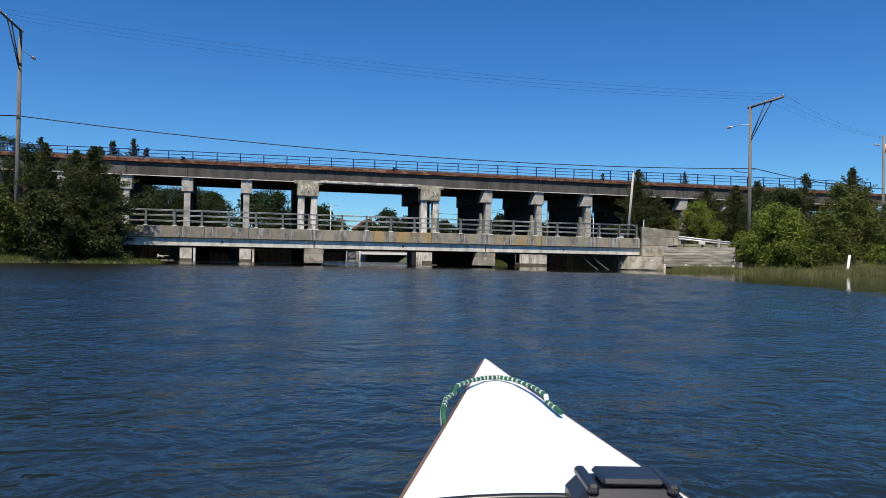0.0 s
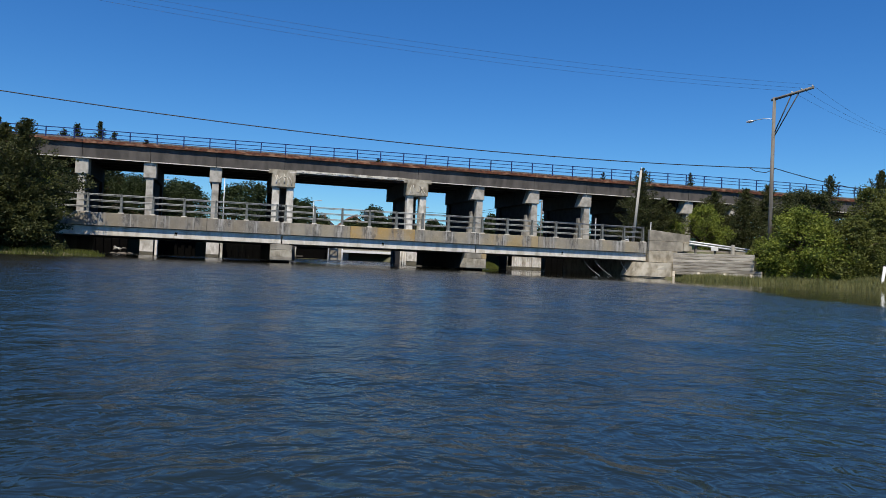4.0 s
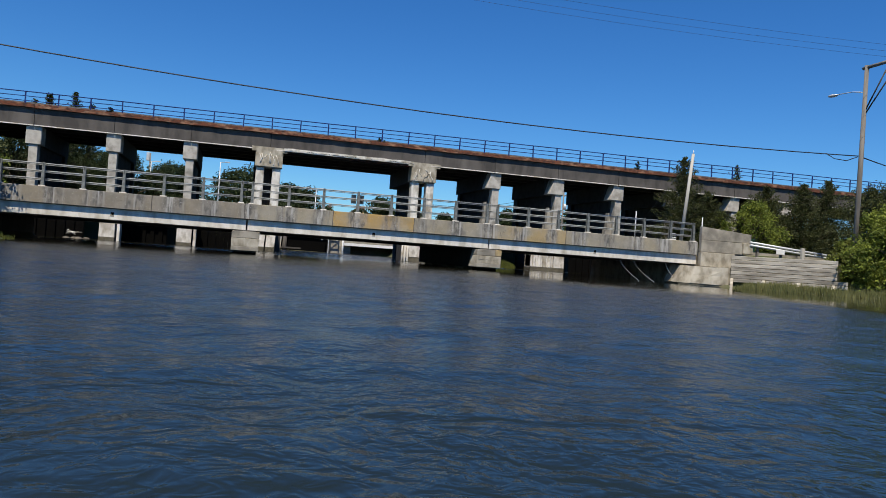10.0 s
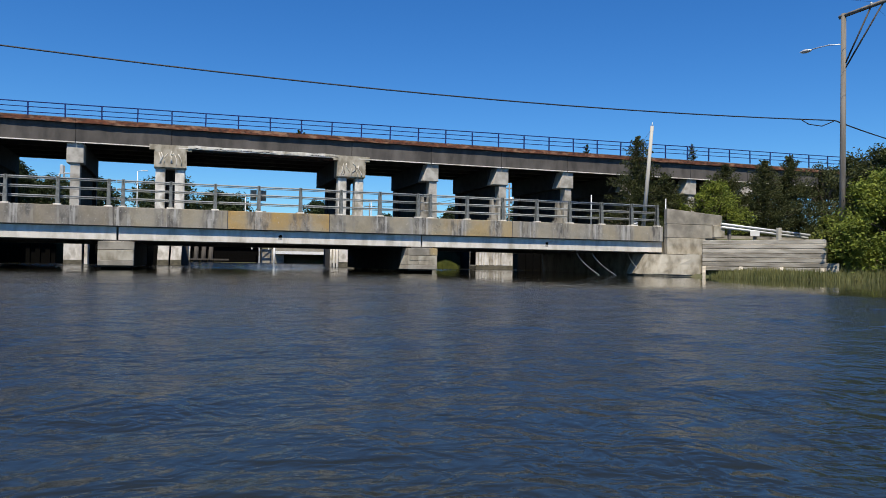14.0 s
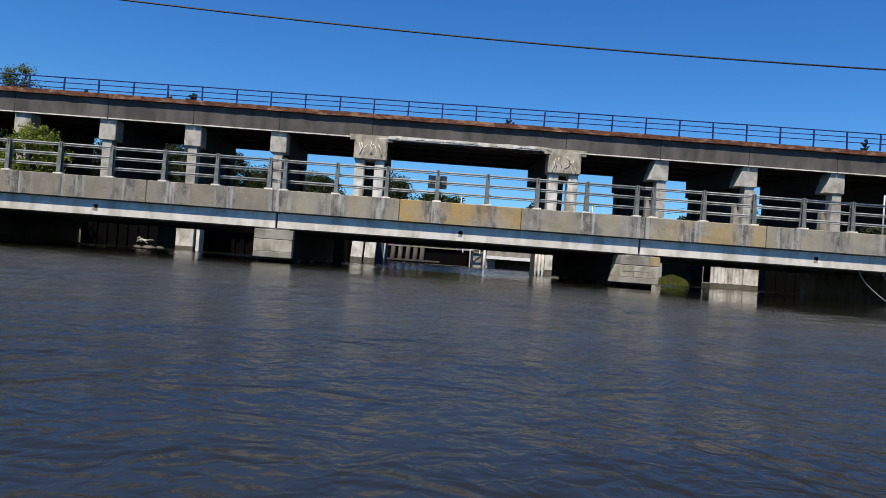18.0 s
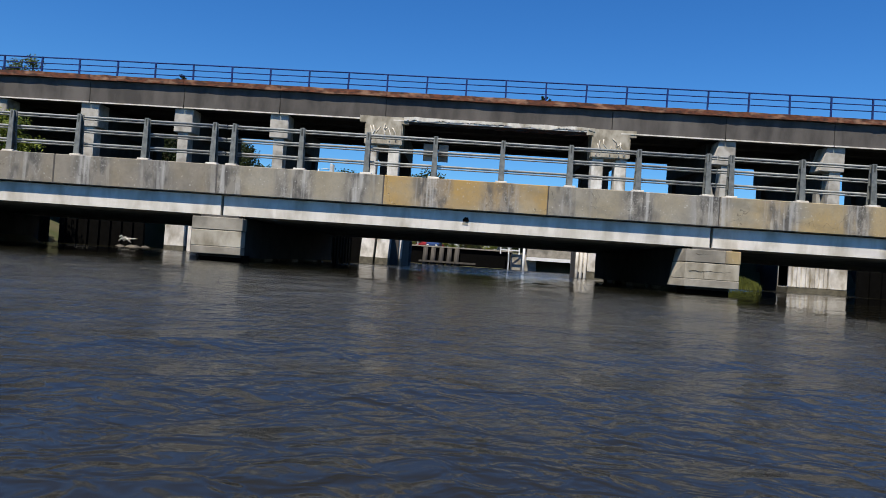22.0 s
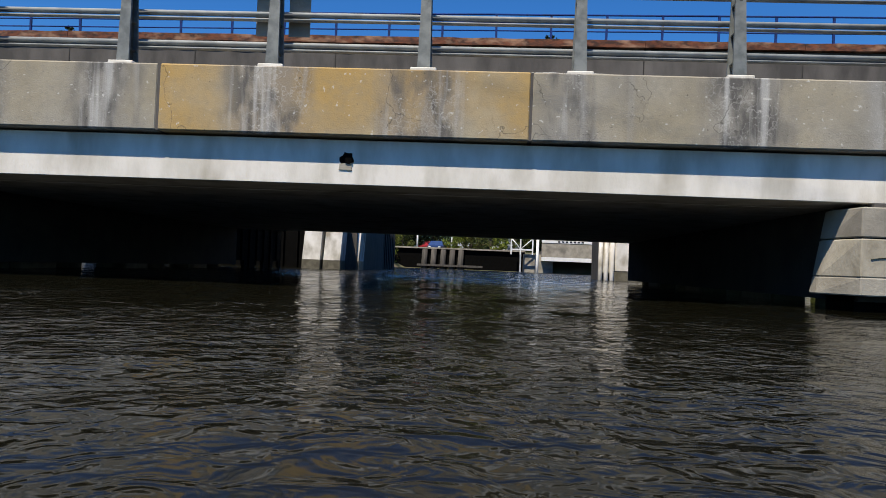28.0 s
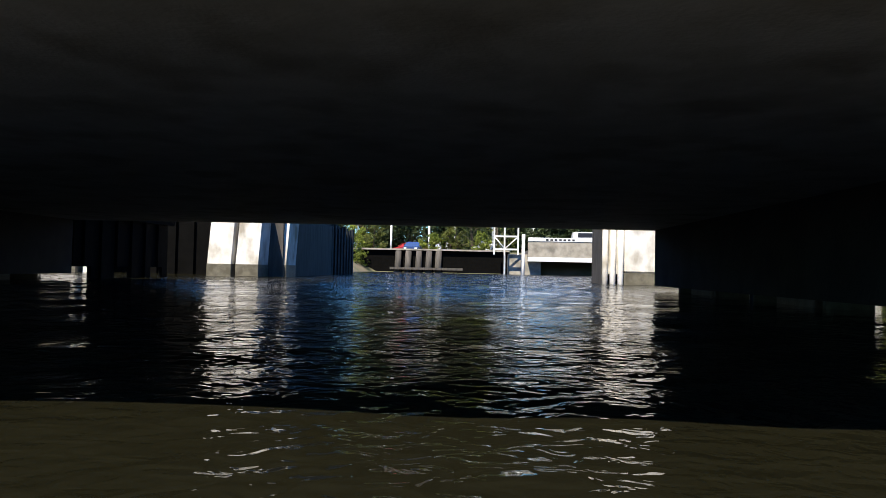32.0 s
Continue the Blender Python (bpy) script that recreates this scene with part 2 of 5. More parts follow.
WOODPOLE = mat("silvered_pole_wood", (0.215, 0.195, 0.17), 0.9, 0, (0.13, 0.118, 0.10), 6.0, bump=0.4, bump_scale=20, stretch=(1, 1, 0.08))
TIMBER = mat("grey_bulkhead_timber", (0.50, 0.455, 0.375), 0.9, 0, (0.27, 0.24, 0.19), 5.0, bump=0.5, bump_scale=16, stretch=(0.15, 0.15, 1), vary=0.28)
DARKTIMBER = mat("dark_wet_timber", (0.075, 0.065, 0.055), 0.8, 0, (0.04, 0.036, 0.03), 5.0, bump=0.5, bump_scale=16, stretch=(1, 1, 0.2), vary=0.2)
# near-black colour standing for surfaces that get no light
SHADE_BLACK = mat("shade_black_timber", (0.0032, 0.003, 0.0027), 0.9, 0, (0.002, 0.0019, 0.0017), 4.0, bump=0.4, spec=0.06)
STEELPILE = mat("dark_sheet_pile", (0.013, 0.017, 0.02), 0.85, 0.0, (0.008, 0.009, 0.01), 3.0, bump=0.4)
CABLE = mat("black_cable", (0.012, 0.012, 0.014), 0.6)
CERAMIC = mat("grey_insulator", (0.45, 0.45, 0.43), 0.3)
GREENPAINT = mat("dark_green_paint", (0.012, 0.045, 0.022), 0.5, 0, (0.01, 0.03, 0.016), 4.0, bump=0.1)
PALEWOOD = mat("bleached_pole_wood", (0.44, 0.42, 0.375), 0.85, 0, (0.40, 0.38, 0.33), 5.0, bump=0.3, bump_scale=18, stretch=(1, 1, 0.1))
WHITE = mat("white_paint", (0.78, 0.78, 0.76), 0.5, 0, (0.7, 0.7, 0.68), 3.0)
ASPHALT = mat("asphalt", (0.055, 0.054, 0.052), 0.9, 0, (0.04, 0.04, 0.04), 6.0)
BARK = mat("bark", (0.11, 0.08, 0.055), 0.95, 0, (0.06, 0.045, 0.03), 8.0, bump=0.6)
GROUND = mat("bank_soil_and_grass", (0.09, 0.085, 0.045), 0.95, 0, (0.05, 0.065, 0.02), 0.5, bump=0.6, bump_scale=4, color3=(0.13, 0.10, 0.06), scale3=0.2)
BALLAST = mat("track_ballast", (0.16, 0.15, 0.15), 0.95, 0, (0.09, 0.085, 0.085), 6.0, bump=0.8, bump_scale=14)
ROCK = mat("shore_rock", (0.15, 0.13, 0.105), 0.9, 0, (0.08, 0.07, 0.058), 3.0, bump=0.6, bump_scale=8)
LEAF = leaf_mat("leaf_green", (0.06, 0.09, 0.014), (0.25, 0.29, 0.045))
LEAF_MID = leaf_mat("olive_leaf_green", (0.045, 0.058, 0.012), (0.15, 0.165, 0.035))
LEAF_DARK = leaf_mat("cedar_green", (0.028, 0.036, 0.012), (0.090, 0.10, 0.032))
LEAF_FAR = leaf_mat("far_tree_green", (0.015, 0.027, 0.009), (0.047, 0.067, 0.021))
REED = leaf_mat("reed_green", (0.11, 0.125, 0.045), (0.245, 0.24, 0.10))
DECK = mat("white_deck_skin", (0.80, 0.80, 0.785), 0.45, 0, (0.76, 0.755, 0.73), 2.5, bump=0.05, bump_scale=6)
GUNWALE = mat("varnished_wood_trim", (0.17, 0.095, 0.05), 0.45, 0, (0.11, 0.06, 0.03), 9.0, stretch=(1, 0.1, 1))
BLACK = mat("black_plastic", (0.013, 0.013, 0.016), 0.35, 0, (0.02, 0.02, 0.025), 6.0)
ROPE_G = mat("green_rope", (0.015, 0.11, 0.06), 0.8, 0, (0.01, 0.07, 0.04), 60.0)
ROPE_W = mat("white_rope_fleck", (0.7, 0.72, 0.68), 0.8)


def water_mat():
    m = bpy.data.materials.new("river_water")
    m.use_nodes = True
    nt = m.node_tree
    b = nt.nodes["Principled BSDF"]
    b.inputs["IOR"].default_value = 1.23
    g = nt.nodes.new("ShaderNodeNewGeometry")
    sep = nt.nodes.new("ShaderNodeSeparateXYZ")
    nt.links.new(g.outputs["Position"], sep.inputs[0])
    span = nt.nodes.new("ShaderNodeMapRange")
    span.inputs["From Min"].default_value, span.inputs["From Max"].default_value = -60.0, 80.0
    nt.links.new(sep.outputs["Y"], span.inputs["Value"])

    def along_river(points):
        """A value that changes along the river, from pairs of place and value."""
        c = nt.nodes.new("ShaderNodeFloatCurve")
        cv = c.mapping.curves[0]
        cv.points[0].location, cv.points[1].location = (0.0, points[0][1]), (1.0, points[-1][1])
        for y, v in points[1:-1]:
            cv.points.new((y + 60.0) / 140.0, v)
        c.mapping.update()
        nt.links.new(span.outputs["Result"], c.inputs["Value"])
        return c.outputs["Value"]

    def math_node(op, a, bb, c=None):
        k = nt.nodes.new("ShaderNodeMath")
        k.operation = op
        for sock, v in zip(k.inputs, (a, bb, c)):
            if isinstance(v, float):
                sock.default_value = v
            elif v is not None:
                nt.links.new(v, sock)
        return k.outputs[0]

    # a lee along the right bank, where the ripples die down
    wob = nt.nodes.new("ShaderNodeTexNoise")
    wob.inputs["Scale"].default_value = 0.12
    nt.links.new(g.outputs["Position"], wob.inputs["Vector"])
    lee = math_node("MULTIPLY_ADD", wob.outputs["Fac"], 5.0, math_node("MULTIPLY_ADD", sep.outputs["Y"], -0.42, sep.outputs["X"]))
    bank = nt.nodes.new("ShaderNodeMapRange")
    bank.interpolation_type = "SMOOTHSTEP"
    for key, v in (("From Min", 22.0), ("From Max", 24.0), ("To Min", 1.0), ("To Max", 0.10)):
        bank.inputs[key].default_value = v
    nt.links.new(lee, bank.inputs["Value"])
    # and a smooth patch in the shelter of the right-hand span
    side = nt.nodes.new("ShaderNodeMapRange")
    side.interpolation_type = "SMOOTHSTEP"
    side.inputs["From Min"].default_value, side.inputs["From Max"].default_value = 2.5, 7.5
    nt.links.new(sep.outputs["X"], side.inputs["Value"])
    shelter = math_node("MULTIPLY", along_river(((-60, 0.0), (-24, 0.0), (-17, 0.8), (0, 0.85), (15, 0.6), (24, 0.0), (80, 0.0))), side.outputs["Result"])
    still = math_node("MULTIPLY", bank.outputs["Result"], math_node("SUBTRACT", 1.0, shelter))
    # gusts: broad patches where the ripples are rougher or smoother
    gust = nt.nodes.new("ShaderNodeTexNoise")
    gust.inputs["Scale"].default_value, gust.inputs["Detail"].default_value = 0.33, 3
    nt.links.new(g.outputs["Position"], gust.inputs["Vector"])
    gr_ = nt.nodes.new("ShaderNodeMapRange")
    for key, v in (("From Min", 0.35), ("From Max", 0.65), ("To Min", 0.6), ("To Max", 1.25)):
        gr_.inputs[key].default_value = v
    nt.links.new(gust.outputs["Fac"], gr_.inputs["Value"])
    still = math_node("MULTIPLY", still, gr_.outputs["Result"])
    coarse = math_node("MULTIPLY", along_river(((-60, 0.6), (-40, 0.62), (-28, 0.5), (-8, 0.36), (-2, 0.36), (6, 0.6), (12, 0.85), (18, 1.0), (34, 1.0), (80, 1.0))), still)
    fine = math_node("MULTIPLY", along_river(((-60, 0.62), (-42, 0.58), (-30, 0.5), (-13, 0.5), (-3, 0.5), (6, 0.6), (12, 0.8), (18, 1.0), (34, 1.0), (80, 1.0))), still)
    rough = math_node("MULTIPLY", math_node("SUBTRACT", 1.0, math_node("MULTIPLY", shelter, 0.9)), math_node("MULTIPLY", along_river(((-60, 0.15), (-40, 0.14), (-26, 0.16), (-13, 0.13), (-5, 0.06), (0, 0.035), (24, 0.04), (36, 0.06), (80, 0.08))), bank.outputs["Result"]))
    nt.links.new(math_node("ADD", rough, 0.015), b.inputs["Roughness"])
    # open river teal, then the bridge's grey reflection painted in, then shade under it
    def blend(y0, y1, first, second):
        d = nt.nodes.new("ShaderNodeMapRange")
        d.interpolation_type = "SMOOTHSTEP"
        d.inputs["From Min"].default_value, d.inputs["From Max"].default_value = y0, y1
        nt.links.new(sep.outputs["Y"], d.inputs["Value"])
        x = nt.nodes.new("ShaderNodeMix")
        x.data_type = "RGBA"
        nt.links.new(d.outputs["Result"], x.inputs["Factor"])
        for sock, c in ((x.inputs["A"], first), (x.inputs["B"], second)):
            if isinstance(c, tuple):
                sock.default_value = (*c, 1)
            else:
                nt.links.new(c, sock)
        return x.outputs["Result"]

    river_tone = blend(-44.0, -26.0, (0.0115, 0.019, 0.0215), (0.0165, 0.0160, 0.0125))
    nt.links.new(blend(-16.0, -6.0, river_tone, (0.0066, 0.0063, 0.0034)), b.inputs["Base Color"])
    # the open basin beyond the road bridge is choppier
    chop = nt.nodes.new("ShaderNodeMapRange")
    for key, v in (("From Min", 12.0), ("From Max", 20.0), ("To Min", 1.0), ("To Max", 3.2)):
        chop.inputs[key].default_value = v
    nt.links.new(sep.outputs["Y"], chop.inputs["Value"])
    coarse = math_node("MULTIPLY", coarse, chop.outputs["Result"])
    last = None
    for scale, turn, stretch, strength, dist, det in ((3.0, 0.5, (0.9, 1.0, 1), coarse, 0.075, 2), (9.0, -0.3, (0.95, 1.0, 1), fine, 0.03, 2)):
        mp = nt.nodes.new("ShaderNodeMapping")
        mp.inputs["Scale"].default_value = stretch
        mp.inputs["Rotation"].default_value = (0, 0, turn)
        nt.links.new(g.outputs["Position"], mp.inputs["Vector"])
        n = nt.nodes.new("ShaderNodeTexNoise")
        n.inputs["Scale"].default_value, n.inputs["Detail"].default_value, n.inputs["Distortion"].default_value = scale, det, 0.8
        nt.links.new(mp.outputs["Vector"], n.inputs["Vector"])
        bp = nt.nodes.new("ShaderNodeBump")
        bp.inputs["Distance"].default_value = dist
        nt.links.new(strength, bp.inputs["Strength"])
        nt.links.new(n.outputs["Fac"], bp.inputs["Height"])
        if last:
            nt.links.new(last.outputs["Normal"], bp.inputs["Normal"])
        last = bp
    nt.links.new(last.outputs["Normal"], b.inputs["Normal"])
    return m


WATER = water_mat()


# ---- building helpers ----
def mesh_of(name, bm, material):
    me = bpy.data.meshes.new(name)
    bm.to_mesh(me)
    bm.free()
    for one in material if isinstance(material, (list, tuple)) else (material,):
        me.materials.append(one)
    return me


def part(name, bm, material, parent, label=""):
    ob = new(name, mesh_of(name, bm, material))
    ob.parent = parent
    if label:
        ob["label"] = label
    return ob


def alike(name, me, parent, m):
    """Another piece on a shared mesh."""
    ob = new(name, me)
    ob.parent = parent
    ob.matrix_basis = m
    return ob


def thing(name, label, category, at=(0, 0, 0), group="", kind=""):
    ob = new(name)
    ob.empty_display_size = 0.2
    ob.location = at
    return tagged(ob, label, category, group, kind)


def solo(name, bm, material, label, category, group="", kind=""):
    return tagged(new(name, mesh_of(name, bm, material)), label, category, group, kind)


def add_box(bm, x0, x1, y0, y1, z0, z1, bevel=0.0, mi=0):
    vs = [bm.verts.new(p) for p in ((x0, y0, z0), (x1, y0, z0), (x1, y1, z0), (x0, y1, z0), (x0, y0, z1), (x1, y0, z1), (x1, y1, z1), (x0, y1, z1))]
    fs = [bm.faces.new([vs[k] for k in q]) for q in ((0, 3, 2, 1), (4, 5, 6, 7), (0, 1, 5, 4), (1, 2, 6, 5), (2, 3, 7, 6), (3, 0, 4, 7))]
    for f in fs:
        f.material_index = mi
    if bevel:
        bmesh.ops.bevel(bm, geom=list({e for f in fs for e in f.edges}), offset=bevel, segments=1, affect="EDGES", material=-1)
    return vs


def box(x0, x1, y0, y1, z0, z1, bevel=0.0):
    bm = bmesh.new()
    add_box(bm, x0, x1, y0, y1, z0, z1, bevel)
    return bm


def prism(points, z0, z1, top=None, bm=None):
    """An upright block on a plan outline (counter-clockwise); top: heights at each corner."""
    bm = bm or bmesh.new()
    low = [bm.verts.new((x, y, z0)) for x, y in points]
    high = [bm.verts.new((x, y, top[k] if top else z1)) for k, (x, y) in enumerate(points)]
    n = len(points)
    bm.faces.new(low[::-1])
    bm.faces.new(high)
    for k in range(n):
        bm.faces.new((low[k], low[(k + 1) % n], high[(k + 1) % n], high[k]))
    return bm


def add_tube(bm, pts, radii, sides=6, mi=0, cap=True):
    pts = [Vector(p) for p in pts]
    if not isinstance(radii, (list, tuple)):
        radii = [radii] * len(pts)
    rings = []
    for k, p in enumerate(pts):
        d = (pts[min(k + 1, len(pts) - 1)] - pts[max(k - 1, 0)]).normalized()
        u = d.cross(Vector((0, 0, 1)) if abs(d.z) < 0.95 else Vector((1, 0, 0))).normalized()
        v = d.cross(u)
        rings.append([bm.verts.new(p + (u * math.cos(a) + v * math.sin(a)) * radii[k]) for a in [2 * math.pi * j / sides for j in range(sides)]])
    for a, b in zip(rings, rings[1:]):
        for j in range(sides):
            f = bm.faces.new((a[j], a[(j + 1) % sides], b[(j + 1) % sides], b[j]))
            f.material_index, f.smooth = mi, True
    if cap:
        bm.faces.new(rings[0][::-1]).material_index = mi
        bm.faces.new(rings[-1]).material_index = mi


def tube(pts, radii, sides=6):
    bm = bmesh.new()
    add_tube(bm, pts, radii, sides)
    return bm


# ---- water and ground ----
def water_sheet():
    """One sheet to the horizon, with small wind waves as relief over the stretch that the boat crosses."""
    rng = random.Random(21)
    fx, fy = np.arange(-34, 40, 0.15), np.concatenate([np.arange(-66, 2, 0.15), np.arange(2, 72, 0.3)])
    gx = np.concatenate([[-1500, -600, -250, -120, -70, -48, -40], fx, [46, 56, 75, 120, 250, 600, 1500]])
    gy = np.concatenate([[-1500, -600, -250, -130, -90, -72], fy, [76, 84, 100, 130, 250, 600, 1500]])
    X, Y = np.meshgrid(gx, gy)
    Z = np.zeros_like(X)
    for k in range(40):
        length = 0.5 * (3.8 ** rng.random())
        a = math.radians(rng.gauss(100, 70))
        amp = 0.0025 * length * rng.uniform(0.5, 1.3)
        kx, ky, ph = math.cos(a) * 2 * math.pi / length, math.sin(a) * 2 * math.pi / length, rng.uniform(0, 6.28)
        # slow swells bend each wave train, so that no pattern repeats
        bend = 1.3 * np.sin(0.21 * X + 0.17 * Y + ph * 3) + 0.9 * np.sin(0.33 * Y - 0.12 * X + ph * 5)
        fade = 0.65 + 0.35 * np.sin(0.35 * X * math.cos(ph) + 0.35 * Y * math.sin(ph) + ph)
        Z += amp * fade * np.sin(kx * X + ky * Y + ph + bend)
    edge = np.clip((34 - np.abs(X - 3)) / 4, 0, 1) * np.clip((Y + 66) / 3, 0, 1) * np.clip((72 - Y) / 4, 0, 1)
    calm = np.interp(Y, [-40, -26, -5, 0, 22, 34], [1.0, 0.8, 0.65, 0.6, 1.0, 1.3]) * np.interp(X - 0.42 * Y, [18.5, 21], [1.0, 0.15])
    calm *= 1 - 0.6 * np.interp(X, [2.5, 7.5], [0, 1]) * np.interp(Y, [-24, -17, 15, 22], [0, 1, 1, 0])
    Z *= edge * calm
    n, m = X.shape
    me = bpy.data.meshes.new("water")
    me.vertices.add(n * m)
    me.vertices.foreach_set("co", np.stack([X, Y, Z], -1).astype(np.float32).ravel())
    idx = np.arange(n * m).reshape(n, m)
    quads = np.stack([idx[:-1, :-1], idx[:-1, 1:], idx[1:, 1:], idx[1:, :-1]], -1).reshape(-1, 4)
    me.loops.add(quads.size)
    me.loops.foreach_set("vertex_index", quads.astype(np.int32).ravel())
    me.polygons.add(len(quads))
    me.polygons.foreach_set("loop_start", np.arange(0, quads.size, 4, dtype=np.int32))
    me.update(calc_edges=True)
    me.polygons.foreach_set("use_smooth", np.ones(len(quads), dtype=bool))
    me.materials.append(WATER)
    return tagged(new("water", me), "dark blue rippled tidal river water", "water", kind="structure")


water_sheet()


def shore(x, y):
    """How far a place lies inland (metres, negative in the water)."""
    left = -21.5 - x
    if y <= -3:
        left = min(-21.0 - x + (y + 3) * 0.9, 40.0)
        if y < -10:
            left = min(-21.0 - x - 6.3 + (y + 10) * 3.0, 40)
    if y > 33:
        left = -7.5 - x - max(0, 45 - y) * 0.2
    elif y > 15:
        left = -26.5 - x
    if y > 15:
        right = x - 27.5
    elif y > -1:
        right = x - 22.3
    elif y > -8:
        right = x - 23.0 + (y + 2.2) * 0.66 + min(1.6, max(0.0, -3.0 - y) * 0.9)
    else:
        right = x - 25.4 + (y + 8) * 0.8
    far = y - 72
    if y > 33:
        right = x - 15.0
    spit = 0.9 * (1 - math.hypot((x + 21.5) / 3.0, (y + 4.2) / 2.2))
    bar = 0.7 * (1 - math.hypot((x - 16.9) / 1.0, (y - 23.3) / 1.1))
    return max(left, right, far, spit, bar)


def ground_z(x, y):
    d = shore(x, y)
    n = 0.12 * noise.noise((x * 0.4, y * 0.4, 0)) + 0.3 * noise.noise((x * 0.07, y * 0.07, 3))
    if d <= 0:
        return max(-2.0, -0.12 + d * 0.5)
    z = min(0.12 + d * 0.16, 0.6 + d * 0.05)
    if y > -1:
        z = min(0.1 + d * 0.6, 2.3)
    if y < -8 and x > 0:
        z = min(0.1 + d * 0.12, 1.2)
    return z + n * min(1, d * 0.3)


xs = sorted({*np.round(np.arange(-70, 80, 1.0), 2).tolist(), *range(-1500, -70, 130), *range(80, 1501, 142)})
ys = sorted({*np.round(np.arange(-45, 100, 1.0), 2).tolist(), *range(-1500, -45, 145), *range(100, 1501, 140)})
verts = [(x, y, ground_z(x, y)) for y in ys for x in xs]
W = len(xs)
faces = [(j * W + i, j * W + i + 1, (j + 1) * W + i + 1, (j + 1) * W + i) for j in range(len(ys) - 1) for i in range(W - 1)]
me = bpy.data.meshes.new("ground")
me.from_pydata(verts, [], faces)
me.materials.append(GROUND)
me.polygons.foreach_set("use_smooth", [True] * len(faces))
tagged(new("ground", me), "grassy earth river banks", "ground", kind="structure")

# ---- road bridge ----
BX0, BX1, ROADY = -22.3, 22.1, 15.5
road_bridge = thing("road_bridge", "low concrete road bridge with weathered parapet, spanning the river", "bridge", kind="structure")
JOINTS = [-22.0, -7.3, 7.3, 22.2]
# parapet panels along the near edge
seams = [BX0, -17.37, -12.42, -7.47, -2.47, 2.41, 7.42, 12.4, 17.35, BX1]
for k, (a, b) in enumerate(zip(seams, seams[1:])):
    ochre = k == 4
    bm = box(a + 0.012, b - 0.012, -0.19, 0.24, 2.0, 2.88, 0.018)
    part("parapet_panel", bm, FASCIA_OCHRE if ochre else (FASCIA_TAN if k == 6 else FASCIA_BROWN if k in (0, 1, 2) else FASCIA), road_bridge, "ochre-stained concrete parapet panel" if ochre else "grey weathered concrete parapet panel")
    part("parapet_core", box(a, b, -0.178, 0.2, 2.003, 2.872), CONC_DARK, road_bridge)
# box beams, side by side under the deck
for a, b in zip(JOINTS, JOINTS[1:]):
    y, k = 0.0, 0
    while y < ROADY - 0.5:
        bm = bmesh.new()
        ch = 0.02 if k == 0 else 0.0008
        prof = ((y, 1.97), (y, 1.37 + 0.006 * (k == 0) + 0.0004), (y + 0.006, 1.37), (y + 0.9245 - ch, 1.37), (y + 0.9245, 1.37 + ch), (y + 0.9245, 1.97))
        ends = []
        n = 8
        for i in range(n + 1):
            x = a + 0.045 + (b - a - 0.09) * i / n
            rise = 0.012 * (1 - (2 * i / n - 1) ** 2)
            ends.append([bm.verts.new((x, py, pz + rise * (pz < 1.9))) for py, pz in prof])
        for r0, r1 in zip(ends, ends[1:]):
            for j in range(6):
                bm.faces.new((r0[j], r0[(j + 1) % 6], r1[(j + 1) % 6], r1[j]))
        bm.faces.new(ends[0][::-1])
        bm.faces.new(ends[-1])
        bmesh.ops.recalc_face_normals(bm, faces=bm.faces)
        part("box_beam", bm, CONC_PALE, road_bridge)
        y += 0.925
        k += 1
for a, b in zip(JOINTS, JOINTS[1:]):
    part("joint_sealant", box(a + 0.05, b - 0.05, 0.905, 0.935, 1.364, 1.3705), CONC_WHITE, road_bridge, "pale mortar line between the beams")
part("deck_slab", box(BX0 - 40, BX1 + 50, 0.25, ROADY, 1.985, 2.5), CONC, road_bridge)
part("road_surface", box(BX0 - 40, BX1 + 50, 0.9, ROADY - 0.4, 2.504, 2.56), ASPHALT, road_bridge)
part("far_parapet", box(BX0, BX1, ROADY - 0.3, ROADY, 2.504, 2.88, 0.02), FASCIA, road_bridge)
# drain holes in the outer beam
rng = random.Random(17)
for x in (-14.4, 0.04, 14.6):
    ring = [(0.095 * rng.uniform(0.75, 1.2), 2 * math.pi * j / 13) for j in range(13)]
    bm = bmesh.new()
    low = [bm.verts.new((x + r * math.cos(t), -0.008, 1.72 + 0.85 * r * math.sin(t))) for r, t in ring]
    high = [bm.verts.new((x + r * math.cos(t), 0.05, 1.72 + 0.85 * r * math.sin(t))) for r, t in ring]
    bm.faces.new(low)
    for j in range(13):
        bm.faces.new((low[j], low[(j + 1) % 13], high[(j + 1) % 13], high[j]))
    bmesh.ops.recalc_face_normals(bm, faces=bm.faces)
    part("drain_hole", bm, SHADE_BLACK, road_bridge, "dark broken drain hole")
    part("drain_pipe", tube([(x + 0.02, -0.035, 1.70), (x + 0.02, 0.10, 1.72)], 0.05, 10), SHADE_BLACK, road_bridge, "black drain pipe stub")
    bm = prism([(x - 0.10, -0.014), (x + 0.07, -0.014), (x + 0.07, 0.03), (x - 0.10, 0.03)], 1.56, 1.66)
    for v in bm.verts:
        v.co.x += rng.uniform(-0.02, 0.02)
        v.co.z += rng.uniform(-0.02, 0.02)
    part("drain_patch", bm, CONC, road_bridge, "rough mortar patch below the drain")

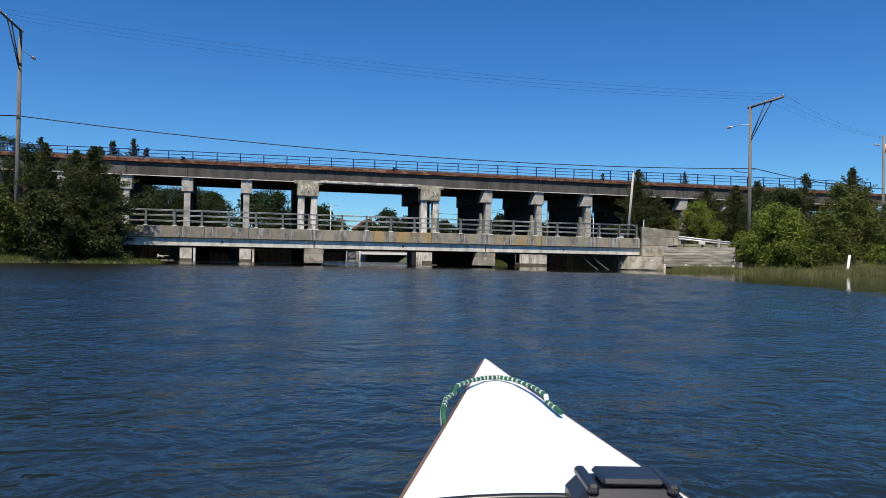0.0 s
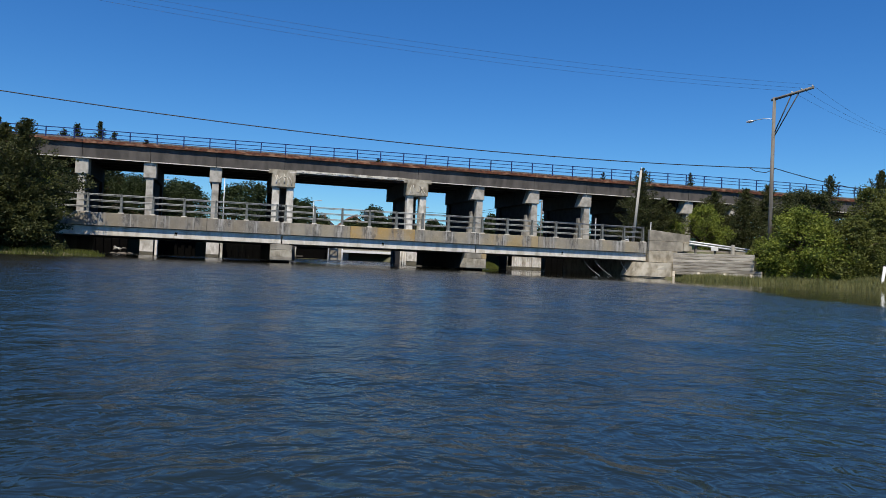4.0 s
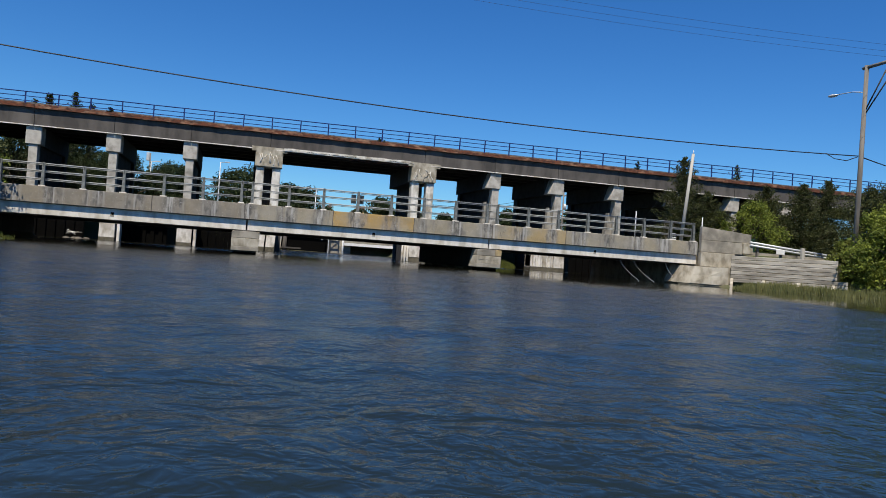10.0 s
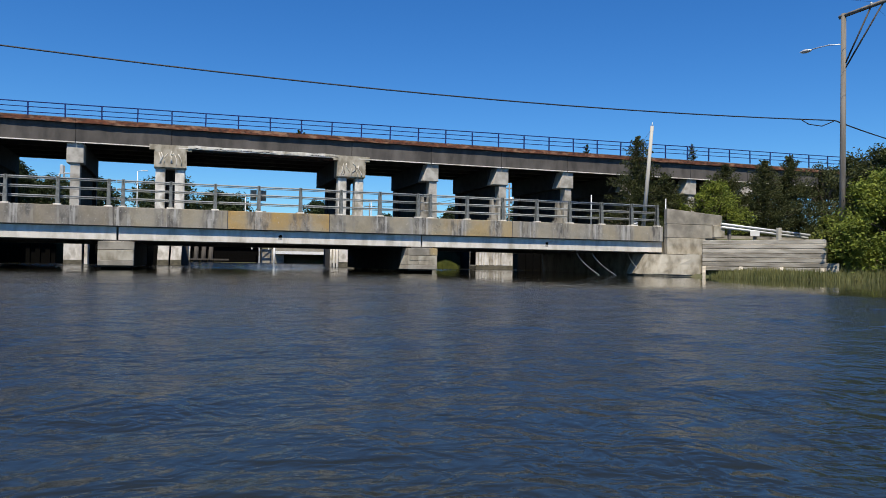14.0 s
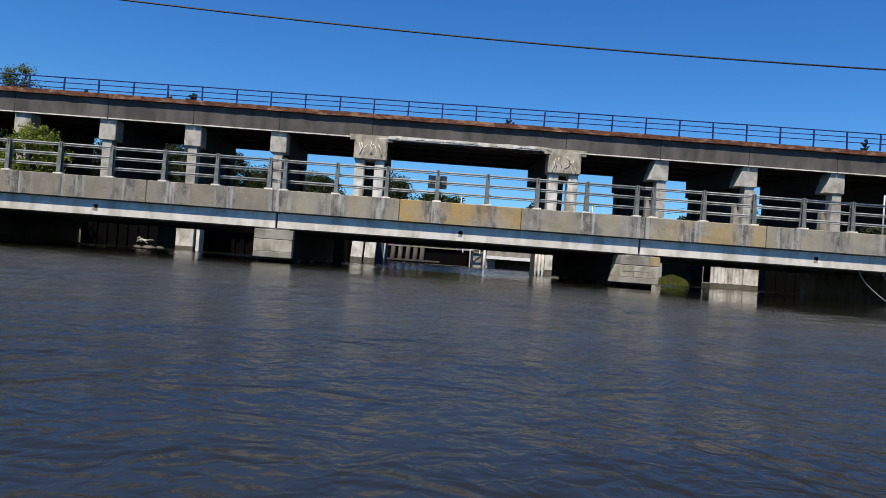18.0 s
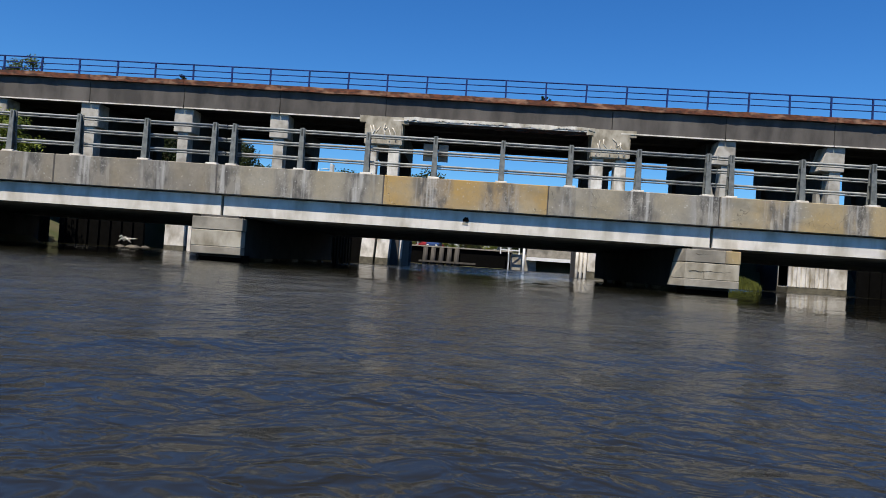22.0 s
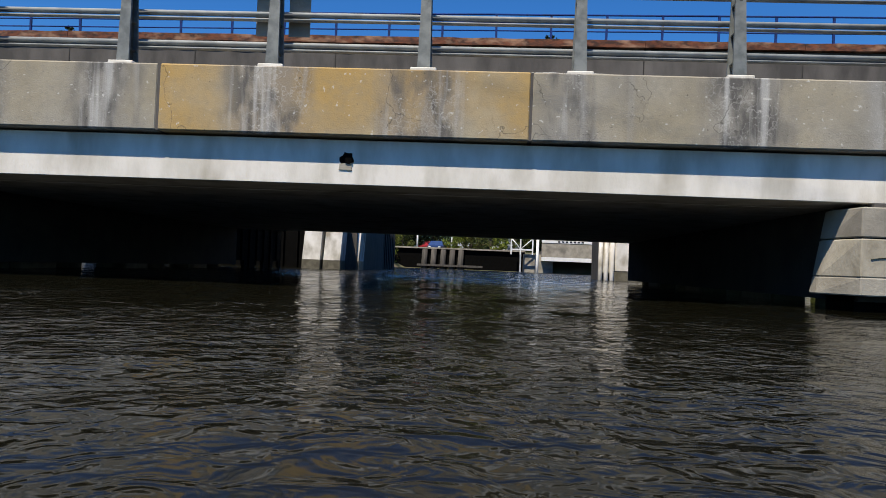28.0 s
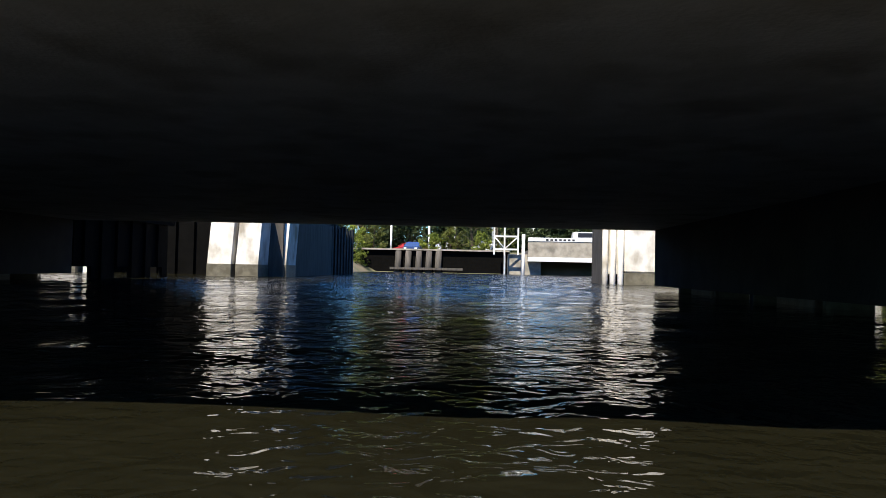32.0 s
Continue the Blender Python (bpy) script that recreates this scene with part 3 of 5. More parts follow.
# piers: a block at the near end, and a dark wall on piles behind it
for px, lean in ((-7.36, 0.0), (7.3, 0.10)):
    pier = thing("bridge_pier", "concrete bridge pier with capped head, standing in the river", "pier", (px, 0, 0), "road bridge piers", "structure")
    def block(x0, x1, z0, z1, grow=0.0):
        """One lift of the pier head; the channel side of the second pier has a battered, splayed corner."""
        pts = [(x0, -0.25 - grow), (x1, -0.27 - grow), (x1, 0.15), (x0, 0.15)]
        if lean:
            pts = [(x0, -0.25 - grow), (x1, -0.27 - grow), (x1, 0.6), (x0 - 0.27, 0.6), (x0 - 0.27, 0.4)]
        b_ = prism(pts, z0, z1)
        if lean:
            for v in b_.verts:
                if v.co.x < x0 - 0.1:
                    v.co.x += 0.2 * (v.co.z - 0.15) / 1.15
        bmesh.ops.bevel(b_, geom=b_.edges[:], offset=0.015, segments=1, affect="EDGES")
        return b_

    xl = -0.79 if lean else -0.73
    part("pier_block", block(xl, 0.78, 0.43, 0.91), CONC_STREAK, pier)
    part("pier_foot", block(xl, 0.785, 0.2, 0.428, 0.004), CONC, pier, "paler concrete band at the tide mark")
    if lean:
        part("pier_cap", block(xl, 0.36, 0.925, 1.30, 0.004), CONC, pier)
        part("cap_corner", box(0.362, 0.80, -0.275, 0.6, 0.925, 1.30, 0.015), FASCIA_TAN, pier, "ochre-stained cap corner")
    else:
        part("pier_cap", block(xl, 0.80, 0.925, 1.30, 0.004), CONC, pier)
    # solid black fill for the shaded gap between pier head and water
    part("pile_row", box(-0.62, 0.68, 0.25, 1.05, -0.8, 0.2), SHADE_BLACK, pier, "black block for the shaded piles under the pier head")
    part("bearing_pad", box(-0.55, 0.6, -0.05, 0.14, 1.30, 1.368), CONC_DARK, pier)
    # wall colour darkened for the shade under the road deck
    part("pier_wall", box(-0.62, 0.66, 0.16, ROADY, 0.12, 1.369), SHADE_CONC, pier)
    for k in range(7):
        y = 2.0 + k * 2.1
        part("pile", tube([(0.02, y, -1.8), (0.02, y, 0.32)], 0.34, 10), TIDE, pier)
    for k in range(3):
        y = 3.9 + k * 4.2
        part("pile_brace", box(-0.3, 0.3, y, y + 1.5, -0.6, 0.31), TIDE, pier)

rng = random.Random(12)
for k, (x0, z0, x1, z1) in enumerate(((6.62, 0.66, 7.0, 0.68), (7.0, 0.68, 7.4, 0.66), (7.4, 0.66, 7.85, 0.7), (6.8, 1.16, 7.2, 1.18), (7.05, 0.66, 7.07, 0.5))):
    pts = [(x0 + (x1 - x0) * f, -0.262, z0 + (z1 - z0) * f + rng.uniform(-0.03, 0.03)) for f in (0, 0.25, 0.5, 0.75, 1)]
    part("crack", tube(pts, 0.007, 4), TIDE, road_bridge, "dark crack across the pier face")

# black planks added to fill the shaded gap between the bridges
fw = thing("dark_gap_wall", "black wall added for the dark gap between the two bridges", "fender", kind="structure")
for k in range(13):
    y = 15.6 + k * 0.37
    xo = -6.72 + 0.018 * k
    part("plank", box(xo - 0.1, xo + 0.05 * (k % 2), y, y + 0.35, 0.28 if k % 5 < 2 else -1.2, 2.05 + 0.08 * (k % 3)), SHADE_BLACK, fw)
part("wale", prism([(-6.66, 15.6), (-6.52, 15.6), (-6.29, 20.4), (-6.44, 20.4)], 1.5, 1.75), SHADE_BLACK, fw)

# abutment and wingwall on the far bank to the right, and the bank seat hidden on the left
ab = thing("abutment", "grey concrete abutment with sloping wingwall at the waterside", "abutment", kind="structure")
part("abutment_wall", prism([(22.25, -0.3), (25.5, -0.65), (25.9, -0.3), (25.9, ROADY), (22.25, ROADY)], -1.5, 1.98), CONC_STREAK, ab)
for x1, z0, z1, out in ((24.6, 1.27, 2.22, 0.03), (25.3, 2.235, 3.02, 0.015)):
    bm = prism([(22.12, -0.52 - out), (x1, -0.79 - out), (x1, -0.25), (22.2, -0.1)], z0, z1)
    bmesh.ops.bevel(bm, geom=bm.edges[:], offset=0.02, segments=1, affect="EDGES")
    part("wall_course", bm, CONC_STREAK if z0 < 1.9 else CONC, ab)
bm = prism([(22.11, -0.52), (25.75, -0.86), (25.75, -0.45), (22.2, -0.1)], 3.035, 3.9, [3.93, 3.62, 3.62, 3.93])
bmesh.ops.bevel(bm, geom=bm.edges[:], offset=0.02, segments=1, affect="EDGES")
part("wingwall", bm, CONC, ab)
part("end_block", box(25.1, 25.85, -0.98, -0.5, 2.3, 3.03, 0.03), CONC_STREAK, ab, "stained end block under the wingwall")
bm = prism([(20.55, -0.45), (21.05, -1.0), (23.2, -2.05), (24.3, -1.6), (22.3, 1.2), (20.55, 1.2)], 0.1, 1.25)
for v in bm.verts:
    if v.co.z > 1 and v.co.x < 21.1:
        v.co.x += 0.45
bmesh.ops.subdivide_edges(bm, edges=bm.edges[:], cuts=3, use_grid_fill=True)
for v in bm.verts:
    v.co += 0.05 * Vector((noise.noise(v.co * 1.7), noise.noise(v.co * 1.7 + Vector((9, 0, 0))), noise.noise(v.co * 1.7 + Vector((0, 9, 0)))))
part("footing", bm, CONC_STREAK, ab, "worn pale concrete footing")
part("tide_band", prism([(20.6, -0.45), (21.05, -0.96), (23.2, -2.01), (24.3, -1.6), (22.3, 1.2), (20.6, 1.2)], -1.5, 0.13), TIDE, ab)
part("left_seat", box(-26, -21.9, 0.3, ROADY, -1.5, 1.40), CONC_DARK, ab)
part("left_wing", box(-30, -22.3, -0.3, 0.1, 0.2, 2.9), CONC, ab)

# aluminium bridge rail: posts and three rails
rail = thing("bridge_railing", "three-rail weathered aluminium bridge railing on concrete parapet", "railing")
posts_x = [-21.9, -20.0, -17.95, -15.95, -13.95, -11.87, -9.8, -7.71, -7.11, -5.05, -3.05, -1.02, 1.0, 3.03, 5.05, 7.1, 7.78, 9.86, 11.93, 14.0, 16.05, 18.1, 20.1, 21.85]
for x in posts_x:
    bm = bmesh.new()
    # I-section: two flanges leaning together; recessed web and stiffeners coloured dark for shade
    for y0, y1, wdt in ((-0.04, 0.0, 0.085), (0.22, 0.25, 0.085)):
        vsb = add_box(bm, x - wdt, x + wdt, y0, y1, 2.93, 4.16)
        for v in vsb:
            if v.co.z > 3.5:
                v.co.x = x + (v.co.x - x) * 0.72
                v.co.y += 0.05 if y0 < 0 else -0.06
    po = part("post", bm, ALU_POST, rail)
    bm = box(x - 0.02, x + 0.02, 0.0, 0.22, 2.93, 4.13)
    for zz in (3.12, 3.5, 3.88):
        add_box(bm, x - 0.06, x + 0.06, 0.002, 0.2, zz, zz + 0.02)
    part("web", bm, POSTWEB, po)
    part("base_plate", box(x - 0.17, x + 0.17, -0.10, 0.24, 2.87, 2.935, 0.01), CONC_PALE, rail)
for a, b in ((-21.95, -7.41), (-7.41, 7.44), (7.44, 22.05)):
    for z, h in ((4.12, 0.036), (4.045, 0.02), (3.72, 0.036), (3.645, 0.02), (3.30, 0.036), (3.225, 0.02)):
        bm = bmesh.new()
        prof = [(math.cos(t) * 0.05 + 0.30, math.sin(t) * h) for t in [2 * math.pi * j / 10 for j in range(10)]]
        r0 = [bm.verts.new((a + 0.02, y + 0.02, z + zz)) for y, zz in prof]
        r1 = [bm.verts.new((b - 0.02, y + 0.02, z + zz)) for y, zz in prof]
        for j in range(10):
            bm.faces.new((r0[j], r0[(j + 1) % 10], r1[(j + 1) % 10], r1[j])).smooth = True
        bm.faces.new(r0[::-1])
        bm.faces.new(r1)
        bmesh.ops.recalc_face_normals(bm, faces=bm.faces)
        part("rail", bm, ALU, rail)
sign = thing("road_sign", "grey backs of two road signs fixed to the bridge railing", "road sign")
for x0, x1 in ((-1.40, -1.10), (-0.94, -0.64)):
    part("sign_panel", box(x0, x1, 0.42, 0.435, 3.45, 3.98, 0.005), CONC, sign)
part("sign_bracket", box(-1.4, -0.64, 0.37, 0.42, 3.70, 3.76), ALU, sign)

# ---- railway viaduct ----
viaduct = thing("railway_viaduct", "old concrete railway viaduct with rusted deck edge behind the road bridge", "viaduct", kind="structure")
RY = lambda x: 24.75 - 0.018 * x        # the near face drifts slightly towards the river mouth
RDEPTH = 11.0
bents = [(-38.0, 1.2), (-31.5, 1.2), (-25.35, 1.2), (-19.15, 1.2), (-12.9, 1.2), (15.05, 1.45), (21.6, 1.55), (28.2, 1.5), (35.0, 1.5), (41.8, 1.5), (48.6, 1.5)]
edges = [-60, -38, -31.5, -24.75, -18.55, -12.3, -5.5, 8.75, 15.75, 22.35, 28.95, 35.7, 42.5, 49.3, 75]
for a, b in zip(edges, edges[1:]):
    y0, y1 = RY(a), RY(b)
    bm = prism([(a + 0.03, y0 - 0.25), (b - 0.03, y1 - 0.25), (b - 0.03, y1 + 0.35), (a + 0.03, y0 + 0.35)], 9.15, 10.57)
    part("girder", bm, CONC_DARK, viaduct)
    if -40 < b < 60:
        yb = RY(b) - 0.256
        part("joint_gap", prism([(b - 0.02, yb - 0.006), (b + 0.02, yb - 0.006), (b + 0.02, yb + 0.1), (b - 0.02, yb + 0.1)], 9.3, 10.44), SHADE_CONC, viaduct)
    bm = prism([(a, y0 + 2.2), (b, y1 + 2.2), (b, y1 + 8.8), (a, y0 + 8.8)], 10.6, 11.42)
    part("ballast_bed", bm, BALLAST, viaduct, "grey stone ballast bed")
    bm = prism([(a + 0.03, y0 - 0.29), (b - 0.03, y1 - 0.29), (b - 0.03, y1 - 0.2), (a + 0.03, y0 - 0.2)], 9.12, 9.20)
    part("girder_lip", bm, CONC_PALE, viaduct)
    bm = prism([(a + 0.01, y0 - 0.5), (b - 0.01, y1 - 0.5), (b - 0.01, y1 + 0.5), (a + 0.01, y0 + 0.5)], 10.59, 10.91)
    n = max(4, int((b - a) / 0.5))
    bmesh.ops.subdivide_edges(bm, edges=[e for e in bm.edges if abs(e.verts[0].co.x - e.verts[1].co.x) > 2], cuts=n, use_grid_fill=True)
    for v in bm.verts:
        v.co.z += 0.035 * noise.noise((v.co.x * 0.9, v.co.z, 5)) + 0.02 * noise.noise((v.co.x * 3, 0, 9))
        v.co.y += 0.04 * noise.noise((v.co.x * 2.0, v.co.z * 3, 1))
    part("deck_edge", bm, RUST, viaduct, "rust-stained crumbling deck edge")
    # slab and inner girders coloured dark for shade beneath the viaduct
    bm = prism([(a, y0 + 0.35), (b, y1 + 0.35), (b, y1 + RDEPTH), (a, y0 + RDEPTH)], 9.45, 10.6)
    part("deck_slab", bm, SHADE_CONC, viaduct)
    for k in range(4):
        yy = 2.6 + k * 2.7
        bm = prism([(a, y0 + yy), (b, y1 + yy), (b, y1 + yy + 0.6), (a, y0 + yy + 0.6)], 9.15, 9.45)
        part("inner_girder", bm, SHADE_CONC, viaduct)
for x0, w in bents:
    y = RY(x0)
    right = x0 > 0
    bent = thing("viaduct_bent", "concrete viaduct bent with corbelled cap and slender column", "bent", (x0 + w / 2, y, 0), "viaduct bents", "structure")
    h = w / 2
    bm = prism([(-h, -0.12), (h, -0.12), (h, 1.3), (-h, 1.3)], 7.6, 9.15)
    bmesh.ops.bevel(bm, geom=bm.edges[:], offset=0.05, segments=1, affect="EDGES")
    if right:
        for v in bm.verts:
            if v.co.z > 8.4 and v.co.x < 0:
                v.co.x += 0.42
    part("cap", bm, CONC_LIGHT, bent)
    # rear of the cap, a darker copy for shade under the deck
    part("cap_beam", prism([(-h + 0.06, 1.3), (h - 0.06, 1.3), (h - 0.06, RDEPTH - 0.5), (-h + 0.06, RDEPTH - 0.5)], 7.6, 9.15), SHADE_CONC, bent)
    c = 0.33
    cx = 0.0 if not right else 0.26
    bm = prism([(cx - c, 0.0), (cx + c, 0.0), (cx + c, 0.9), (cx - c, 0.9)], -1.5, 7.6)
    for v in bm.verts:
        if v.co.z < 0 and right:
            v.co.x += 0.2 * (1 if v.co.x > cx else -1)
    part("column", bm, CONC_LIGHT, bent)
    if right:
        bm = prism([(cx - 1.5, 0.12), (cx - 0.5, 0.12), (cx - 0.5, 0.8), (cx - 1.5, 0.8)], 0.3, 4.6)
        for v in bm.verts:
            if v.co.z > 3 and v.co.x < cx - 1:
                v.co.x += 0.35
        part("buttress", bm, CONC, bent, "slanting concrete buttress")
        bm = prism([(cx - 1.0, 0.2), (cx - 0.45, 0.2), (cx - 0.45, 0.7), (cx - 1.0, 0.7)], 4.55, 6.3)
        for v in bm.verts:
            if v.co.z > 5:
                v.co.x = cx - 0.95 + 0.3 * (v.co.x - cx + 0.95)
        part("buttress_tip", bm, CONC, bent)
    if x0 == 15.05:
        part("plinth", box(-1.85, -0.1, -0.3, 0.9, 0.1, 1.3, 0.03), CONC_WHITE, bent)
    # web and rear column take the same shade-darkened colour
    part("web_wall", prism([(-0.22, 0.9), (0.22, 0.9), (0.22, RDEPTH - 1.6), (-0.22, RDEPTH - 1.6)], -1.5, 7.6), SHADE_CONC, bent)
    part("rear_column", prism([(-0.5, RDEPTH - 1.6), (0.5, RDEPTH - 1.6), (0.5, RDEPTH - 0.6), (-0.5, RDEPTH - 0.6)], -1.5, 7.6), SHADE_CONC, bent)
    if x0 > -20 and not right:
        part("plinth", prism([(-0.62, -0.25), (0.62, -0.25), (0.55, 1.2), (-0.55, 1.2)], 0.3, 2.6), CONC_WHITE, bent)
        part("tide_band", prism([(-0.62, -0.24), (0.62, -0.24), (0.55, 1.2), (-0.55, 1.2)], -1.2, 0.3), TIDE, bent)
        part("pilaster", prism([(0.74, 0.05), (0.98, 0.05), (0.98, 1.2), (0.74, 1.2)], -1.2, 2.6), CONC_WHITE, bent)
# wide fluted footing beside the channel on the right
foot = thing("viaduct_footing", "wide limed concrete footing with vertical ribs at the waterline", "footing", kind="structure")
for k in range(9):
    a = 19.9 + k * 0.27
    part("rib", box(a, a + 0.2 + 0.05 * (k % 2), 23.7, 25.2, 0.32, 2.7, 0.05), CONC_WHITE, foot)
part("footing_block", box(19.9, 22.3, 23.85, 25.3, -1.2, 2.65), CONC_WHITE, foot)
part("footing_slab", box(22.3, 23.4, 23.6, 25.3, 0.32, 2.5, 0.04), CONC_WHITE, foot)
part("tide_band", box(19.85, 23.4, 23.62, 25.3, -1.2, 0.32), TIDE, foot)
# the two main piers of the navigation span
for x0, x1, sign_ in ((-6.75, -4.35, -1), (7.55, 9.95, 1)):
    y = RY((x0 + x1) / 2)
    cx = (x0 + x1) / 2
    pier = thing("viaduct_main_pier", "twin-column concrete pier of the main viaduct span with patched cap", "pier", (cx, y, 0), "viaduct main piers", "structure")
    h = (x1 - x0) / 2
    bm = prism([(-h, -0.3), (h, -0.3), (h, 1.3), (-h, 1.3)], 7.55, 9.3)
    bmesh.ops.bevel(bm, geom=bm.edges[:], offset=0.07, segments=2, affect="EDGES")
    part("cap", bm, CONC_STREAK, pier)
    grng = random.Random(int(cx * 10) + 50)
    for k in range(7):
        gx, gz = -h + 0.35 + 0.26 * k, 8.1 + grng.uniform(-0.2, 0.35)
        pts = [(gx + grng.uniform(-0.16, 0.16), -0.303, gz + 0.42 * (j - 1.5) / 1.5 + grng.uniform(-0.1, 0.1)) for j in range(4)]
        part("paint_scrawl", tube(pts, grng.uniform(0.025, 0.05), 5), CONC_WHITE, pier, "white scrawled paint mark")
    # darker rear half of the cap, its shade put into the colour
    part("cap_beam", prism([(-h + 0.08, 1.3), (h - 0.08, 1.3), (h - 0.08, RDEPTH - 0.4), (-h + 0.08, RDEPTH - 0.4)], 7.55, 9.15), SHADE_CONC, pier)
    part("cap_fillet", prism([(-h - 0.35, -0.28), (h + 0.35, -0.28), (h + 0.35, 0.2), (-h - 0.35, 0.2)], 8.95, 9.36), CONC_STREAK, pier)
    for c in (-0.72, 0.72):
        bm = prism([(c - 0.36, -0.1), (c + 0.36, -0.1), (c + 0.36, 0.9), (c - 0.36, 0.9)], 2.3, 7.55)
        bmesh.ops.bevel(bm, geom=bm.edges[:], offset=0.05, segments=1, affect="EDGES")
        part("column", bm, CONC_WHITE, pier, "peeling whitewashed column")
    part("web_wall", prism([(-0.25, 1.2), (0.25, 1.2), (0.25, RDEPTH - 2), (-0.25, RDEPTH - 2)], -1.5, 7.55), SHADE_CONC, pier)
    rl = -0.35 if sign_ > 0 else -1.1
    part("rear_column", prism([(rl, RDEPTH - 2), (1.1, RDEPTH - 2), (1.1, RDEPTH - 0.8), (rl, RDEPTH - 0.8)], -1.5, 7.55), SHADE_CONC, pier)
# left main pier base: two battered slabs with a dark slot, and a dark sheet pile fender
base = thing("main_pier_base", "limed concrete pier base with dark slot and tide line", "pier base", kind="structure")
for x0, x1, y0 in ((-6.32, -5.52, 23.2), (-5.38, -4.62, 23.3), (-4.25, -4.0, 24.6)):
    bm = prism([(x0, y0), (x1, y0), (x1, y0 + 1.4), (x0, y0 + 1.4)], 0.42, 2.4)
    for v in bm.verts:
        if v.co.z > 1:
            v.co.x += 0.10
            v.co.y += 0.12
    part("slab", bm, CONC_WHITE, base)
    part("tide_band", box(x0 - 0.01, x1 + 0.01, y0 - 0.015, y0 + 1.4, -1.2, 0.42), TIDE, base)
part("core", box(-6.2, -4.1, 24.5, 33.5, -1.2, 2.3), DARKTIMBER, base)
base2 = thing("main_pier_base", "stained concrete pier base with timber guard posts", "pier base", kind="structure")
part("slab", box(7.6, 9.9, 23.4, 25.6, 0.4, 2.6, 0.05), CONC_WHITE, base2)
part("tide_band", box(7.58, 9.92, 23.38, 25.6, -1.2, 0.4), TIDE, base2)
for k, x in enumerate((6.95, 7.2, 7.45)):
    part("guard_post", tube([(x, 23.35 - 0.05 * k, -1.2), (x + 0.02, 23.4, 2.3)], 0.10, 8), CONC_WHITE, base2)
part("guard_plank", box(6.9, 7.55, 23.42, 23.5, 0.35, 2.1), CONC_WHITE, base2)
part("fender_wall", box(6.9, 7.55, 23.6, 25.7, -1.2, 2.2), DARKTIMBER, base2)
fender = thing("sheet_pile_fender", "dark steel sheet pile fender along the channel", "sheet piling", kind="structure")
for k in range(38):
    y = 26.0 + k * 0.45
    part("sheet_pile", box(-4.75 - 0.12 * (k % 2), -4.55 - 0.12 * (k % 2), y, y + 0.44, -1.2, 2.6 - 0.1 * (k % 3)), STEELPILE, fender)
wall2 = thing("sheet_pile_wall", "dark steel sheet pile wall between the viaduct bents, with black rows added for shade", "sheet piling", kind="structure")
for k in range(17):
    part("sheet_pile", box(-12.2 + k * 0.36, -11.85 + k * 0.36, 27.0 + 0.14 * (k % 2), 27.25 + 0.14 * (k % 2), -1.2, 2.9), SHADE_BLACK, wall2)
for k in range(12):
    part("sheet_pile", box(-18.4 + k * 0.36, -18.05 + k * 0.36, 29.0 + 0.14 * (k % 2), 29.25 + 0.14 * (k % 2), -1.2, 2.4), SHADE_BLACK, wall2)
# three further black rows, added to stand for shade under the end spans
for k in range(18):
    part("sheet_pile", box(-32.2 + k * 0.36, -31.85 + k * 0.36, 22.8 + 0.14 * (k % 2), 23.05 + 0.14 * (k % 2), -1.2, 2.5), SHADE_BLACK, wall2)
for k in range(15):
    part("sheet_pile", box(-25.6 + k * 0.36, -25.25 + k * 0.36, 24.05 + 0.14 * (k % 2), 24.3 + 0.14 * (k % 2), -1.2, 2.3 + 0.05 * (k % 3)), SHADE_BLACK, wall2)
for k in range(21):
    part("sheet_pile", box(23.5 + k * 0.36, 23.85 + k * 0.36, 22.6 + 0.14 * (k % 2), 22.85 + 0.14 * (k % 2), -1.2, 2.5), SHADE_BLACK, wall2)
# spalled soffit edge of the main span
bm = bmesh.new()
rng = random.Random(4)
for k in range(120):
    x = -4.3 + k * 0.1
    d = 0.06 + 0.30 * abs(noise.noise((x * 0.55, 2, 0))) + rng.random() * 0.07
    add_box(bm, x, x + 0.099, RY(x) - 0.36 + rng.random() * 0.05, RY(x) + 0.15, 9.34 - d, 9.40 + 0.05 * noise.noise((x, 7, 0)))
part("patched_edge", bm, CONC_WHITE, viaduct, "pale jagged patched concrete edge")
bm = bmesh.new()
for k in range(70):
    x = -4.2 + k * 0.167
    d = 0.08 + 0.16 * abs(noise.noise((x * 0.9, 2, 0))) + rng.random() * 0.08
    add_box(bm, x, x + 0.16, RY(x) - 0.14, RY(x) + 0.2 + rng.random() * 0.1, 9.15 - d, 9.16)
part("spalled_edge", bm, SHADE_CONC, viaduct, "crumbling spalled concrete edge")
for k in range(5):
    pts = [(x, RY(x) - 0.2 + 0.03 * k, 9.10 - 0.05 * k + 0.05 * noise.noise((x * 0.8, k, 0))) for x in np.linspace(-1.5 + k, 7.4, 14).tolist()]
    part("exposed_bar", tube(pts, 0.014, 4), RUST, viaduct, "rusted exposed reinforcing bar")

# steel railing on the viaduct
vrail = thing("viaduct_railing", "dark blue painted steel railing along the viaduct", "railing")
x = -58.0
bm_post = box(-0.05, 0.05, -0.04, 0.04, -0.15, 1.15)
me_post = mesh_of("post", bm_post, RAILBLUE)
rng = random.Random(11)
while x < 74:
    alike("post", me_post, vrail, pose(x, RY(x) - 0.36, 10.9 + 0.006 * x + rng.uniform(-0.02, 0.02), rng.uniform(-1.2, 1.2), rng.uniform(-1.5, 1.5)))
    x += 2.5
